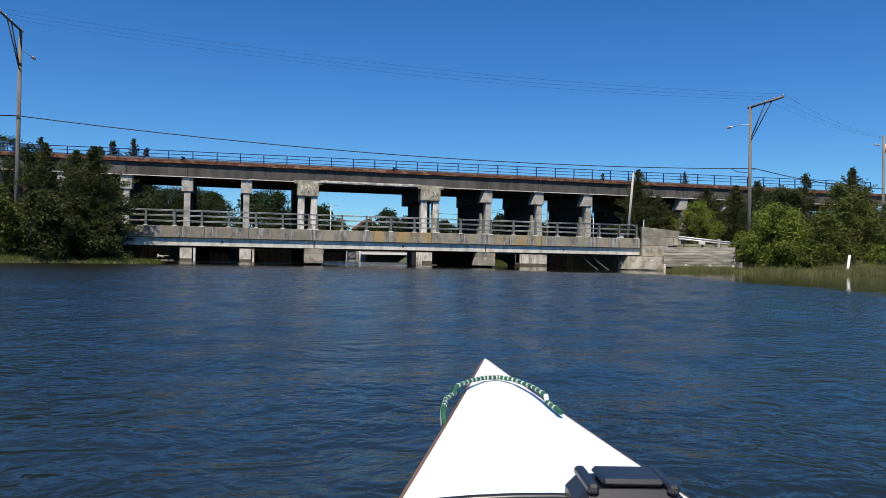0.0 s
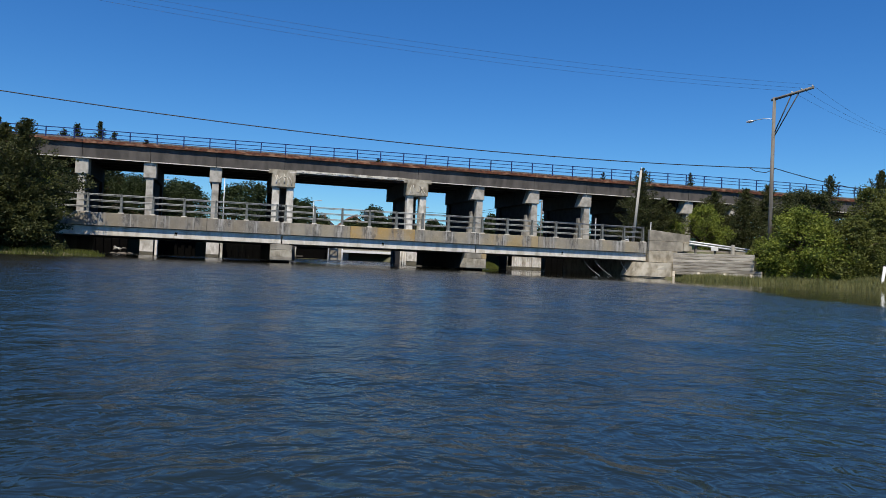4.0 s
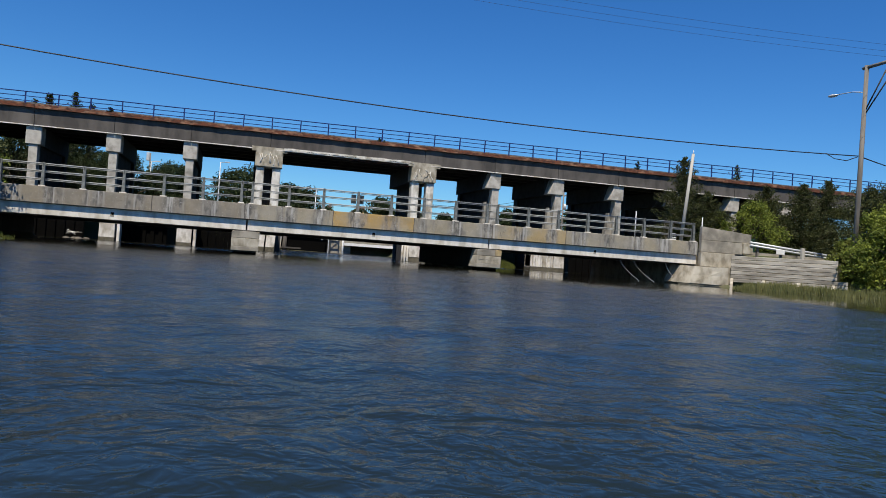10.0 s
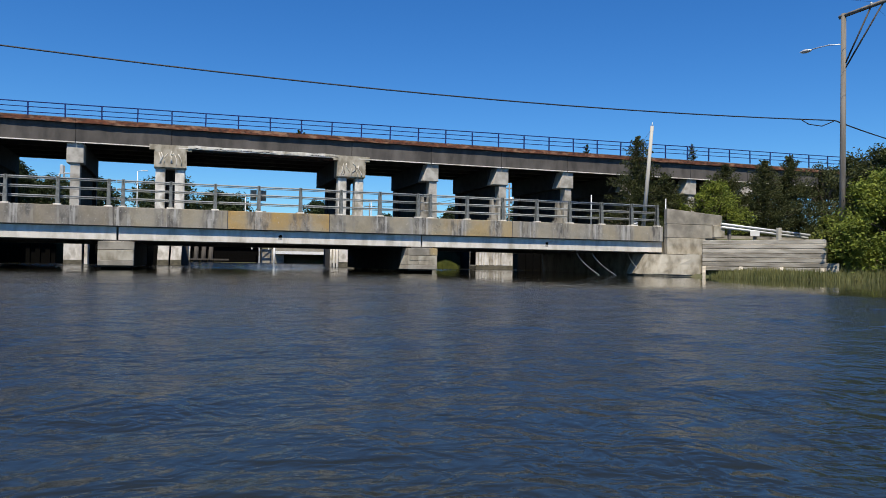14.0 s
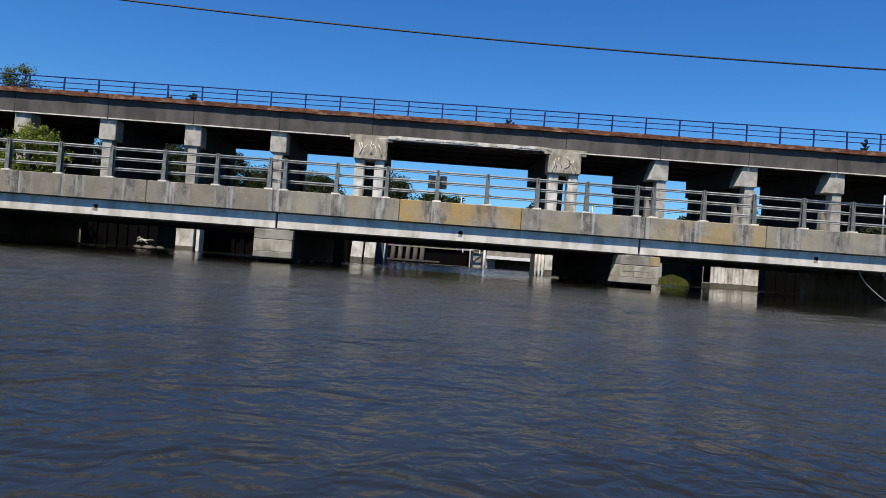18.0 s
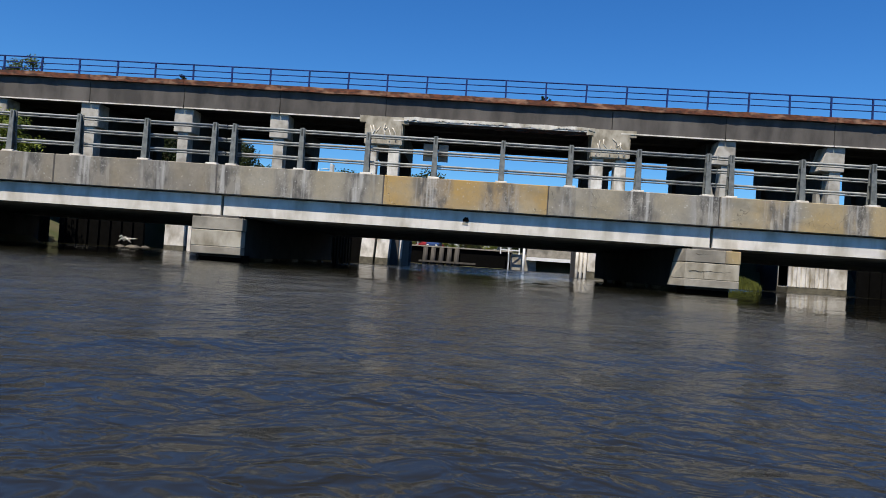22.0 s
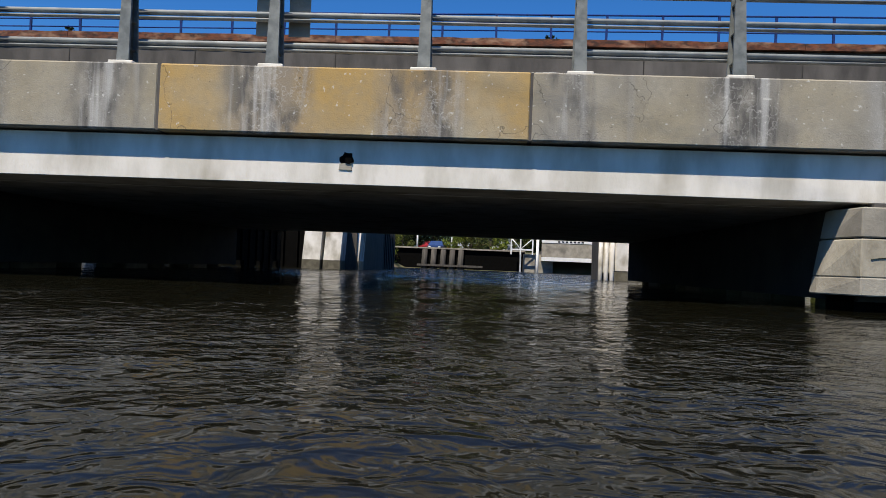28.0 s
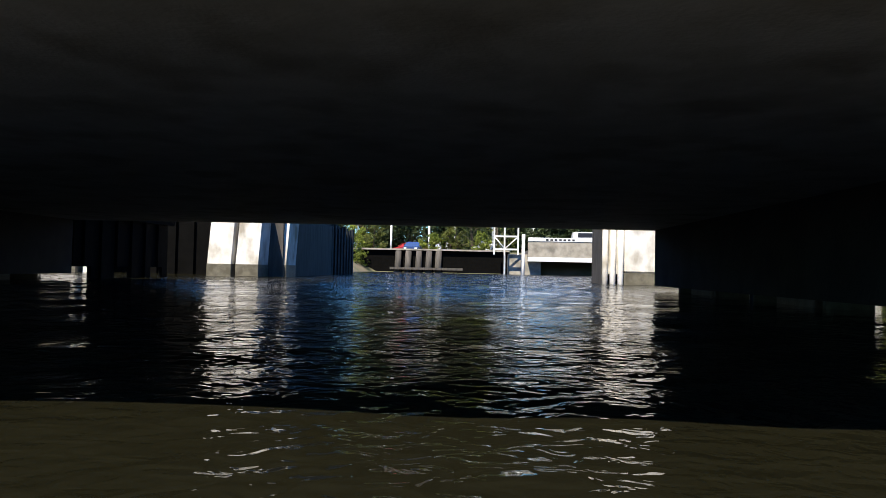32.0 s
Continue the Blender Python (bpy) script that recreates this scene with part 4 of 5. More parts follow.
for z in (12.03, 11.66, 11.28):
    xx = -58.0
    while xx < 72:
        pts = [(xx + d, RY(xx + d) - 0.36, z + 0.006 * (xx + d) + 0.02 * noise.noise(((xx + d) * 0.3, z, 0))) for d in (0, 2.5, 5, 7.5, 10)]
        part("rail", tube(pts, 0.045 if z > 11.7 else 0.034, 5), RAILBLUE, vrail)
        xx += 10


# ---- plants ----
def leaves(bm_verts, bm_faces, center, radius, count, size, rng, flat=1.0):
    for _ in range(count):
        d = Vector((rng.gauss(0, 1), rng.gauss(0, 1), rng.gauss(0, 1) * flat)).normalized() * radius * (rng.random() ** 0.45)
        c = Vector(center) + d
        u = Vector((rng.gauss(0, 1), rng.gauss(0, 1), rng.gauss(0, 0.7))).normalized()
        v = u.cross(Vector((rng.gauss(0, 1), rng.gauss(0, 1), rng.gauss(0, 1)))).normalized()
        s = size * rng.uniform(0.6, 1.3)
        k = len(bm_verts)
        bm_verts += [c - u * s, c + v * s * 0.45, c + u * s, c - v * s * 0.45]
        bm_faces.append((k, k + 1, k + 2, k + 3))


def crown_mesh(name, verts, faces, material, parent):
    me = bpy.data.meshes.new(name)
    me.from_pydata([tuple(v) for v in verts], [], faces)
    me.materials.append(material)
    ob = new(name, me)
    ob.parent = parent
    return ob


def broadleaf(name, at, height, spread, material, label, seed, clumps=110, per=150, size=0.105, low=0.04, group="", puff=1.0):
    """A trunk with limbs that end in many separate leaf clumps, larger below and ragged at the top."""
    rng = random.Random(seed)
    t = thing(name, label, "tree" if height > 3.5 else "shrub", at, group)
    bm = bmesh.new()
    top = Vector((rng.uniform(-0.3, 0.3), rng.uniform(-0.3, 0.3), height * 0.72))
    add_tube(bm, [(0, 0, -0.4), (0.05, 0.02, height * 0.25), (top.x * 0.6, top.y * 0.6, height * 0.5), top], [0.035 * height, 0.028 * height, 0.018 * height, 0.008 * height], 7)
    vs_, fs_ = [], []
    for k in range(clumps):
        f = (k + rng.random()) / clumps
        a = rng.uniform(0, 2 * math.pi)
        lump = 1.0 + 0.75 * noise.noise((seed * 1.7 + math.cos(a) * 1.3, math.sin(a) * 1.3, f * 2.6))
        z = height * (low + (0.97 - low) * f) * (0.9 + 0.1 * lump)
        r = spread * (0.5 + 0.6 * math.sin(math.pi * min(1, f * 0.85 + 0.12))) * rng.uniform(0.4, 1.0) * (1 - 0.6 * f ** 3) * lump
        c = Vector((math.cos(a) * r, math.sin(a) * r, z))
        if k % 3 == 0:
            s = Vector((top.x * 0.4, top.y * 0.4, z * 0.6))
            add_tube(bm, [s, s.lerp(c, 0.55) + Vector((0, 0, 0.05 * height)), c], [0.012 * height, 0.007 * height, 0.003 * height], 5)
        rad = spread * rng.uniform(0.16, 0.36) * (1.15 - 0.4 * f) * puff
        leaves(vs_, fs_, c, rad, int(per * rng.uniform(0.6, 1.3)), size, rng, 0.7)
    part("trunk", bm, BARK, t)
    crown_mesh("crown", vs_, fs_, material, t)
    return t


def cedar(name, at, height, spread, label, seed, per=13, size=0.1, group="", dens=1.0):
    """A leader with many upswept boughs, each a tapering spray of fine foliage with a loose tip."""
    rng = random.Random(seed)
    t = thing(name, label, "tree", at, group)
    bm = bmesh.new()
    add_tube(bm, [(0, 0, -0.4), (0.04, 0, height * 0.5), (0, 0.03, height * 0.98)], [0.03 * height, 0.016 * height, 0.003 * height], 7)
    vs_, fs_ = [], []
    n = int((60 + height * 26) * dens)
    for k in range(n):
        f = ((k + rng.random()) / n) ** 0.9
        z = height * (0.05 + 0.93 * f)
        a = rng.uniform(0, 2 * math.pi)
        lump = 1.0 + 1.1 * noise.noise((seed * 3.1 + math.cos(a) * 1.3, math.sin(a) * 1.3, f * 4)) + 0.35 * noise.noise((seed + math.cos(a) * 4, math.sin(a) * 4, f * 12))
        lump = 1 + (lump - 1) * (1 - 0.7 * f)
        r = spread * (0.05 + 0.95 * (1 - f) ** 0.9) * rng.uniform(0.3, 1.4) * max(0.35, lump)
        way = Vector((math.cos(a), math.sin(a), 0))
        lift = rng.uniform(0.05, 0.5) + 0.9 * f
        base = Vector((0, 0, z - 0.15 * r))
        tip = way * r + Vector((0, 0, z + lift * r * 0.6 + 0.25 * f))
        if k % 3 == 0:
            add_tube(bm, [base, tip], [0.005 * height * (1 - f) + 0.01, 0.006], 4)
        steps = max(3, int(r / 0.22))
        for j in range(steps):
            g = 0.25 + 0.75 * (j + rng.random()) / steps
            c = base.lerp(tip, g) + Vector((0, 0, 0.12 * r * math.sin(math.pi * g)))
            w = (0.08 + 0.17 * (1 - g)) * min(1.4, 0.3 + 0.5 * r)
            for _ in range(per):
                q = c + Vector((rng.gauss(0, w), rng.gauss(0, w), rng.gauss(0, w * 0.8)))
                u = (way * rng.uniform(0.2, 1) + Vector((rng.gauss(0, 0.5), rng.gauss(0, 0.5), rng.uniform(-0.1, 0.9)))).normalized()
                v = u.cross(Vector((rng.gauss(0, 1), rng.gauss(0, 1), rng.gauss(0, 1)))).normalized()
                s = size * rng.uniform(0.7, 1.4) * (1 - 0.35 * f)
                i = len(vs_)
                vs_ += [q - u * s, q + v * s * 0.42, q + u * s, q - v * s * 0.42]
                fs_.append((i, i + 1, i + 2, i + 3))
    part("trunk", bm, BARK, t)
    crown_mesh("crown", vs_, fs_, LEAF_DARK, t)
    return t


# left bank
cedar("cedar_tree", (-24.4, -2.6, 0.4), 7.4, 2.6, "dark green cedar tree on the grassy bank", 48, dens=1.5)
cedar("cedar_tree", (-23.1, -3.4, 0.3), 7.7, 3.1, "dark green cedar tree overhanging the end of the bridge", 1, dens=1.5)
cedar("cedar_tree", (-26.2, -3.6, 0.5), 7.6, 2.2, "dark green ragged cedar on the grassy bank", 2, dens=1.2)
broadleaf("bank_shrub", (-28.6, -7.0, 0.4), 4.6, 2.4, LEAF_MID, "leafy green shrub on the grassy bank", 3)
broadleaf("bank_shrub", (-25.6, -6.0, 0.3), 4.4, 2.0, LEAF_DARK, "leafy green shrub on the grassy bank", 4)
broadleaf("bank_shrub", (-22.6, -3.9, 0.1), 3.6, 1.8, LEAF_DARK, "low dark shrub at the water's edge", 5)
broadleaf("bank_shrub", (-31.5, -6.5, 0.6), 6.0, 3.0, LEAF_MID, "leafy green shrub on the grassy bank", 6)
broadleaf("bank_shrub", (-36.5, -8.0, 0.6), 6.5, 3.4, LEAF_MID, "dark leafy shrub on the grassy bank", 10)
broadleaf("bank_tree", (-33.0, 19.5, 1.5), 9.5, 3.6, LEAF_FAR, "leafy tree beside the viaduct", 7)
broadleaf("bank_shrub", (-27.6, 20.5, 0.6), 7.0, 2.6, LEAF, "leafy green shrub between the bridges", 8)
broadleaf("bank_shrub", (-38.0, 19.0, 1.5), 8.2, 3.2, LEAF, "leafy green shrub between the bridges", 9)
broadleaf("bank_tree", (-30.0, 40.0, 1.5), 9.0, 3.8, LEAF_FAR, "dark leafy tree behind the viaduct", 11)
broadleaf("bank_tree", (-22.0, 44.0, 1.5), 8.0, 3.8, LEAF_FAR, "dark leafy tree behind the viaduct", 12)
broadleaf("bank_tree", (-25.5, 39.5, 1.5), 9.0, 3.6, LEAF_FAR, "dark leafy tree behind the viaduct", 15)
broadleaf("bank_tree", (-19.4, 41.0, 1.5), 8.0, 3.2, LEAF_FAR, "dark leafy tree behind the viaduct", 16)
broadleaf("bank_tree", (-16.5, 42.0, 1.2), 6.8, 3.0, LEAF_FAR, "dark leafy tree behind the viaduct", 14)
broadleaf("bank_tree", (-40.5, 42.0, 1.5), 13.4, 4.2, LEAF_FAR, "dark leafy tree behind the viaduct", 13)
for k, (x, y, h) in enumerate(((-14.6, 36.5, 1.9), (-12.2, 39.5, 1.5), (-17.5, 37.0, 2.2), (-20.5, 34.5, 2.0))):
    broadleaf("bank_shrub", (x, y, ground_z(x, y)), h, 1.2, LEAF, "sunlit low shrub on the bank behind the viaduct", 80 + k, clumps=40, per=70)
rng = random.Random(31)
for k in range(26):
    x, y = rng.uniform(-23, -9.5), rng.uniform(33.5, 38)
    bm = bmesh.new()
    bmesh.ops.create_icosphere(bm, subdivisions=2, radius=rng.uniform(0.22, 0.5))
    for v in bm.verts:
        v.co *= 1 + 0.5 * noise.noise(v.co * 2.5 + Vector((k * 3, 0, 0)))
        v.co.z *= 0.7
    rock = solo("shore_rock", bm, ROCK, "grey-brown rough boulder on the shore", "rock", "shore rocks")
    rock.location = (x, y, max(0.05, ground_z(x, y)))
# right bank
cedar("cedar_tree", (32.3, 17.8, 1.2), 10.4, 3.3, "tall ragged cedar tree between the bridges", 20, dens=1.1)
cedar("cedar_tree", (35.4, 18.2, 1.2), 7.4, 2.8, "smaller cedar tree between the bridges", 21)
broadleaf("bank_tree", (40.2, 17.6, 1.2), 7.0, 3.0, LEAF, "bright green young tree by the viaduct", 22)
broadleaf("bank_tree", (36.6, 18.6, 1.2), 5.6, 2.2, LEAF, "bright green young tree by the viaduct", 39)
cedar("cedar_tree", (42.6, 19.0, 1.2), 8.6, 3.6, "broad dark cedar tree between the bridges", 47, dens=1.4)
cedar("cedar_tree", (45.6, 17.4, 1.2), 9.0, 3.4, "broad dark cedar tree between the bridges", 35, dens=1.5)
cedar("cedar_tree", (49.4, 18.2, 1.2), 9.8, 3.4, "broad dark cedar tree between the bridges", 30, dens=1.4)
broadleaf("bank_tree", (53.8, 18.0, 1.2), 9.2, 3.4, LEAF_DARK, "dark leafy tree between the bridges", 36)
broadleaf("bank_shrub", (36.0, 16.8, 1.6), 3.4, 2.0, LEAF_DARK, "dark shrub between the bridges", 37)
broadleaf("bank_shrub", (24.6, 41.0, 1.0), 3.0, 2.4, LEAF, "sunlit green shrub beyond the viaduct", 38)
broadleaf("bank_tree", (30.1, -8.5, 0.3), 5.2, 3.1, LEAF, "bright green leafy tree leaning over the bulkhead end", 23, clumps=170)
broadleaf("bank_tree", (33.0, -10.2, 0.4), 4.6, 2.5, LEAF_MID, "olive green leafy tree on the bank", 34, clumps=120)
broadleaf("bank_shrub", (28.3, -6.2, 1.0), 2.4, 1.0, LEAF_MID, "leafy shrub behind the timber bulkhead", 41, clumps=60)
broadleaf("bank_tree", (33.4, -5.6, 0.7), 6.6, 2.8, LEAF_DARK, "dark leafy tree on the bank", 24, clumps=120)
broadleaf("bank_tree", (36.6, -9.8, 0.6), 5.8, 2.8, LEAF_MID, "olive green leafy tree on the bank", 25, clumps=120)
for k, (x, y, h, m_) in enumerate(((38.6, -6.6, 7.2, LEAF_MID), (43.4, -9.0, 7.0, LEAF_DARK), (48.8, -9.6, 7.6, LEAF_MID), (35.2, -2.4, 6.6, LEAF_DARK), (55.5, -13.5, 8.0, LEAF_DARK))):
    broadleaf("bank_tree", (x, y, 0.7), h, 2.9, m_, "dark olive leafy tree in the thicket on the bank", 300 + k, clumps=110)
cedar("cedar_tree", (36.8, -4.0, 0.8), 8.2, 2.4, "thin ragged cedar on the bank", 43, dens=0.7)
cedar("cedar_tree", (41.0, -5.0, 0.8), 8.8, 2.8, "tall dark cedar on the bank", 26, dens=1.2)
broadleaf("bank_tree", (41.2, -11.0, 0.6), 6.0, 3.2, LEAF_MID, "leafy tree on the bank", 27, clumps=120)
cedar("cedar_tree", (45.0, -7.0, 0.8), 8.0, 2.8, "tall dark cedar on the bank", 28, dens=1.2)
broadleaf("bank_tree", (46.6, -12.8, 0.7), 6.4, 3.4, LEAF_MID, "dark leafy tree on the bank", 29, clumps=120)
broadleaf("bank_tree", (52.5, -12.0, 0.8), 8.0, 4.0, LEAF_DARK, "dark leafy tree on the bank", 31, clumps=110)
broadleaf("bank_tree", (58.0, -17.0, 0.8), 8.4, 4.2, LEAF_MID, "olive green leafy tree on the bank", 32, clumps=110)
broadleaf("bank_tree", (65.0, -20.0, 0.8), 8.8, 4.2, LEAF, "leafy tree on the bank", 33, clumps=110)
for k, (x, y) in enumerate(((31.4, -10.6), (36.4, -13.0), (40.6, -14.6), (45.6, -16.4), (52.5, -19.0), (58.0, -21.5))):
    broadleaf("bank_shrub", (x, y, 0.3), 1.7 + 0.3 * (k % 3), 1.6, LEAF if k % 2 else LEAF_MID, "low leafy shrub behind the reeds", 60 + k, clumps=60)
# shrubs growing on the viaduct deck
cedar("deck_cedar", (43.0, RY(43) + 0.3, 10.9), 1.6, 0.62, "small self-sown cedar on the viaduct deck", 44, size=0.06, per=9, dens=0.6)
# tall cedars whose tips show over the viaduct
for k, (x, y, h) in enumerate(((-30.4, 54.0, 15.3), (-27.6, 54.0, 15.8), (-26.0, 55.0, 14.7), (-31.8, 53.5, 14.3), (-39.7, 54.0, 15.3))):
    cedar("cedar_tree", (x, y, 1.4), h, 3.6, "tall ragged cedar standing behind the viaduct", 90 + k, per=9, size=0.13, dens=0.8)
broadleaf("bank_tree", (-46.8, 54.0, 1.5), 17.6, 4.6, LEAF_MID, "tall open-crowned tree behind the viaduct", 96, clumps=90, per=90, size=0.14)
for k, (x, h) in enumerate(((4.6, 0.4), (31.5, 0.9), (-19.1, 0.45))):
    broadleaf("deck_shrub", (x, RY(x) + 0.6, 10.6), h + 0.4, 0.35 + 0.25 * h, LEAF_FAR, "small self-sown shrub on the viaduct deck", 50 + k, clumps=16, per=36, size=0.08)
# far trees beyond the viaduct
rng = random.Random(77)
FAR = [(-95, 12), (-88, 11), (-81, 13), (-74, 12), (-67, 12.5), (-60, 13), (-53, 12), (-47, 12), (-41, 12.5), (-35, 11), (-29, 11.5), (-21, 11.6), (-17.5, 10.8), (-9.5, 11.8), (-5.5, 11.5), (0.5, 10.2), (3.6, 9.2), (8, 6.2), (13, 6), (18, 8.6), (21.5, 7.6), (26, 6.6), (31, 6.8), (36.5, 7.5), (43, 8.5), (50, 9), (57, 10), (64, 10), (72, 11), (80, 11), (90, 12)]
for k, (x, h) in enumerate(FAR):
    y = rng.uniform(92, 100)
    broadleaf("far_tree", (x, y, 2.0), h, h * 0.42, LEAF_FAR, "round leafy tree on the far shore", 100 + k, clumps=90, per=120, size=0.26, low=0.03, group="far shore trees", puff=1.45)

# reeds and grass at the water's edge
def grass(name, label, spots, seed, h0, h1, material):
    rng = random.Random(seed)
    vs_, fs_ = [], []
    for x, y, z in spots(rng):
        h, a = rng.uniform(h0, h1), rng.uniform(0, 6.28)
        dx, dy, lean = math.cos(a) * 0.025, math.sin(a) * 0.025, rng.uniform(-0.25, 0.25)
        k = len(vs_)
        vs_ += [(x - dx, y - dy, z - 0.05), (x + dx, y + dy, z - 0.05), (x + lean * h, y + lean * h * 0.5, z + h)]
        fs_.append((k, k + 1, k + 2))
    me = bpy.data.meshes.new(name)
    me.from_pydata(vs_, [], fs_)
    me.materials.append(material)
    return tagged(new(name, me), label, "grass", kind="stuff")


def right_spots(rng):
    n = 0
    while n < 60000:
        x, y = rng.uniform(22.5, 68), rng.uniform(-40, -3)
        d = shore(x, y)
        if -0.5 < d < 6.5 and rng.random() < 1 - max(0, d) / 8:
            n += 1
            yield x, y, max(ground_z(x, y), -0.03)


def left_spots(rng):
    n = 0
    while n < 9000:
        x, y = rng.uniform(-48, -18.5), rng.uniform(-16, -1.5)
        d = shore(x, y)
        if -0.4 < d < 3.5:
            n += 1
            yield x, y, max(ground_z(x, y), -0.03)


def bar_spots(rng):
    n = 0
    while n < 5000:
        x, y = rng.uniform(15.5, 18.2), rng.uniform(22, 24.8)
        if shore(x, y) > -0.1:
            n += 1
            yield x, y, max(ground_z(x, y), -0.03)


grass("bar_grass", "green grass on a low bar between the bridges", bar_spots, 7, 0.15, 0.4, LEAF_MID)
grass("shore_reeds", "pale green reeds and marsh grass along the bank", right_spots, 5, 0.1, 0.34, REED)
grass("shore_grass", "green grass along the water's edge", left_spots, 6, 0.08, 0.3, LEAF_MID)

# timber bulkhead beside the abutment
bulk = thing("timber_bulkhead", "weathered grey timber bulkhead beside the abutment", "bulkhead", kind="structure")
A, B = Vector((23.35, -2.1, 0)), Vector((26.5, -7.7, 0))
along = (B - A).normalized()
for k in range(7):
    z0 = 0.38 + k * 0.245
    L = (B - A).length - (0.0 if k > 1 else -0.6)
    me = mesh_of("plank", box(0, L, 0, 0.09, 0, 0.222, 0.014), TIMBER)
    alike("plank", me, bulk, Matrix.Translation((A.x, A.y, z0)) @ Matrix.Rotation(math.atan2(along.y, along.x), 4, "Z"))
for d in (0.15, 2.2, 4.3, 6.3):
    p = A + along * d
    q = Vector((along.y, -along.x, 0)) * 0.12
    part("wale_post", tube([(p.x + q.x, p.y + q.y, -1.2), (p.x + q.x, p.y + q.y, 0.62)], 0.10, 8), TIMBER, bulk)
part("bulkhead_backing", prism([(A.x + 0.15, A.y + 0.2), (B.x + 0.15, B.y + 0.2), (B.x + 1.2, B.y + 1.0), (A.x + 2.6, A.y + 1.3)], -1.2, 1.95), GROUND, bulk)

# guard rail on the road approach
gr = thing("guard_rail", "white-grey steel guard rail along the road approach", "guard rail")
for x in np.arange(26.3, 40, 1.9):
    part("guard_post", box(x - 0.07, x + 0.07, -0.90, -0.75, 1.2, 3.22 - 0.075 * (x - 25.6)), WOODPOLE, gr)
for z in (2.93, 3.12):
    part("beam", tube([(25.55, -1.0, z), (30, -1.02, z - 0.33), (40, -1.02, z - 1.05)], 0.075, 8), GALV, gr)
part("end_plate", box(27.6, 28.3, -1.12, -1.09, 2.45, 2.78, 0.01), WHITE, gr, "pale plate hung on the guard rail")
part("terminal_post", box(29.55, 29.8, -1.3, -1.1, 1.2, 3.0, 0.02), PALEWOOD, gr, "stout pale end post")
bin_ = thing("waste_skip", "dark green steel skip behind the guard rail", "skip", (27.0, 1.6, 2.5))
part("body", prism([(-1.0, 0), (1.0, 0), (1.0, 1.1), (-1.0, 1.1)], 0, 0.95), GREENPAINT, bin_)
part("lid", box(-1.02, 1.02, -0.02, 1.12, 0.95, 1.02, 0.02), GREENPAINT, bin_, "dark green lid")


# ---- poles and wires ----
def utility_pole(at, top, arm_dir, label, lamp=True):
    p = thing("utility_pole", label, "utility pole", at)
    part("pole_shaft", tube([(0, 0, -at[2] - 0.5), (0, 0, (top - at[2]) * 0.5), (0, 0, top - at[2])], [0.17, 0.145, 0.12], 10), WOODPOLE, p)
    a = Vector(arm_dir).normalized()
    z = top - at[2] - 0.15
    L, up_ = 3.1, 0.4
    e = a * L
    part("crossarm", tube([tuple(a * -0.25 + Vector((0, 0, z))), tuple(e + Vector((0, 0, z + up_)))], 0.11, 4), WOODPOLE, p)
    for f in (0.35, 0.55):
        part("brace", tube([(0, 0, z - 2.4 - f), tuple(a * L * (f + 0.1) + Vector((0, 0, z + up_ * (f + 0.1))))], 0.045, 5), DARKTIMBER, p)
    for f in (0.45, 0.7, 0.97):
        c = a * L * f + Vector((0, 0, z + up_ * f + 0.05))
        ins = part("insulator", tube([tuple(c), tuple(c + Vector((0, 0, 0.12))), tuple(c + Vector((0, 0, 0.16)))], [0.05, 0.07, 0.03], 8), CERAMIC, p)
    if lamp:
        lz = z - 1.35
        part("lamp_arm", tube([(0, 0, lz - 0.15), tuple(a * -0.8 + Vector((0, 0, lz))), tuple(a * -1.8 + Vector((0, 0, lz - 0.03)))], 0.03, 6), GALV, p)
        bm = bmesh.new()
        bmesh.ops.create_uvsphere(bm, u_segments=10, v_segments=6, radius=1)
        bmesh.ops.transform(bm, matrix=Matrix.Translation(a * -2.05 + Vector((0, 0, lz - 0.06))) @ Matrix.Rotation(math.atan2(a.y, a.x), 4, "Z") @ Matrix.Diagonal((0.34, 0.15, 0.10, 1)), verts=bm.verts)
        part("lamp_head", bm, GALV, p, "grey street lamp head")
    return p


PR, PL, PF = Vector((28.56, -6.8, 14.2)), Vector((-28.55, -1.0, 16.7)), Vector((52.0, 2.0, 14.5))
utility_pole((PR.x, PR.y, 0.6), PR.z, (0.28, -0.96, 0), "tall wooden utility pole with slanted crossarm and street lamp")
utility_pole((PL.x, PL.y, 0.5), PL.z, (-0.18, -0.98, 0), "tall wooden utility pole with slanted crossarm and street lamp")
pf = thing("utility_pole", "distant wooden utility pole with a transformer", "utility pole", (PF.x, PF.y, 0.8))
part("pole_shaft", tube([(0, 0, -1.2), (0, 0, PF.z - 0.8)], [0.17, 0.12], 9), WOODPOLE, pf)
part("transformer", tube([(0.35, 0, PF.z - 2.6), (0.35, 0, PF.z - 1.7)], 0.25, 10), GALV, pf)
part("lamp_head", box(-1.2, -0.6, -0.12, 0.12, PF.z - 1.9, PF.z - 1.75, 0.03), GALV, pf)


def wire(p, q, sag, r, label):
    p, q = Vector(p), Vector(q)
    pts = []
    for k in range(25):
        f = k / 24
        pts.append(p.lerp(q, f) - Vector((0, 0, sag * 4 * f * (1 - f))))
    return solo("overhead_wire", tube(pts, r, 5), CABLE, label, "wire", "overhead wires")


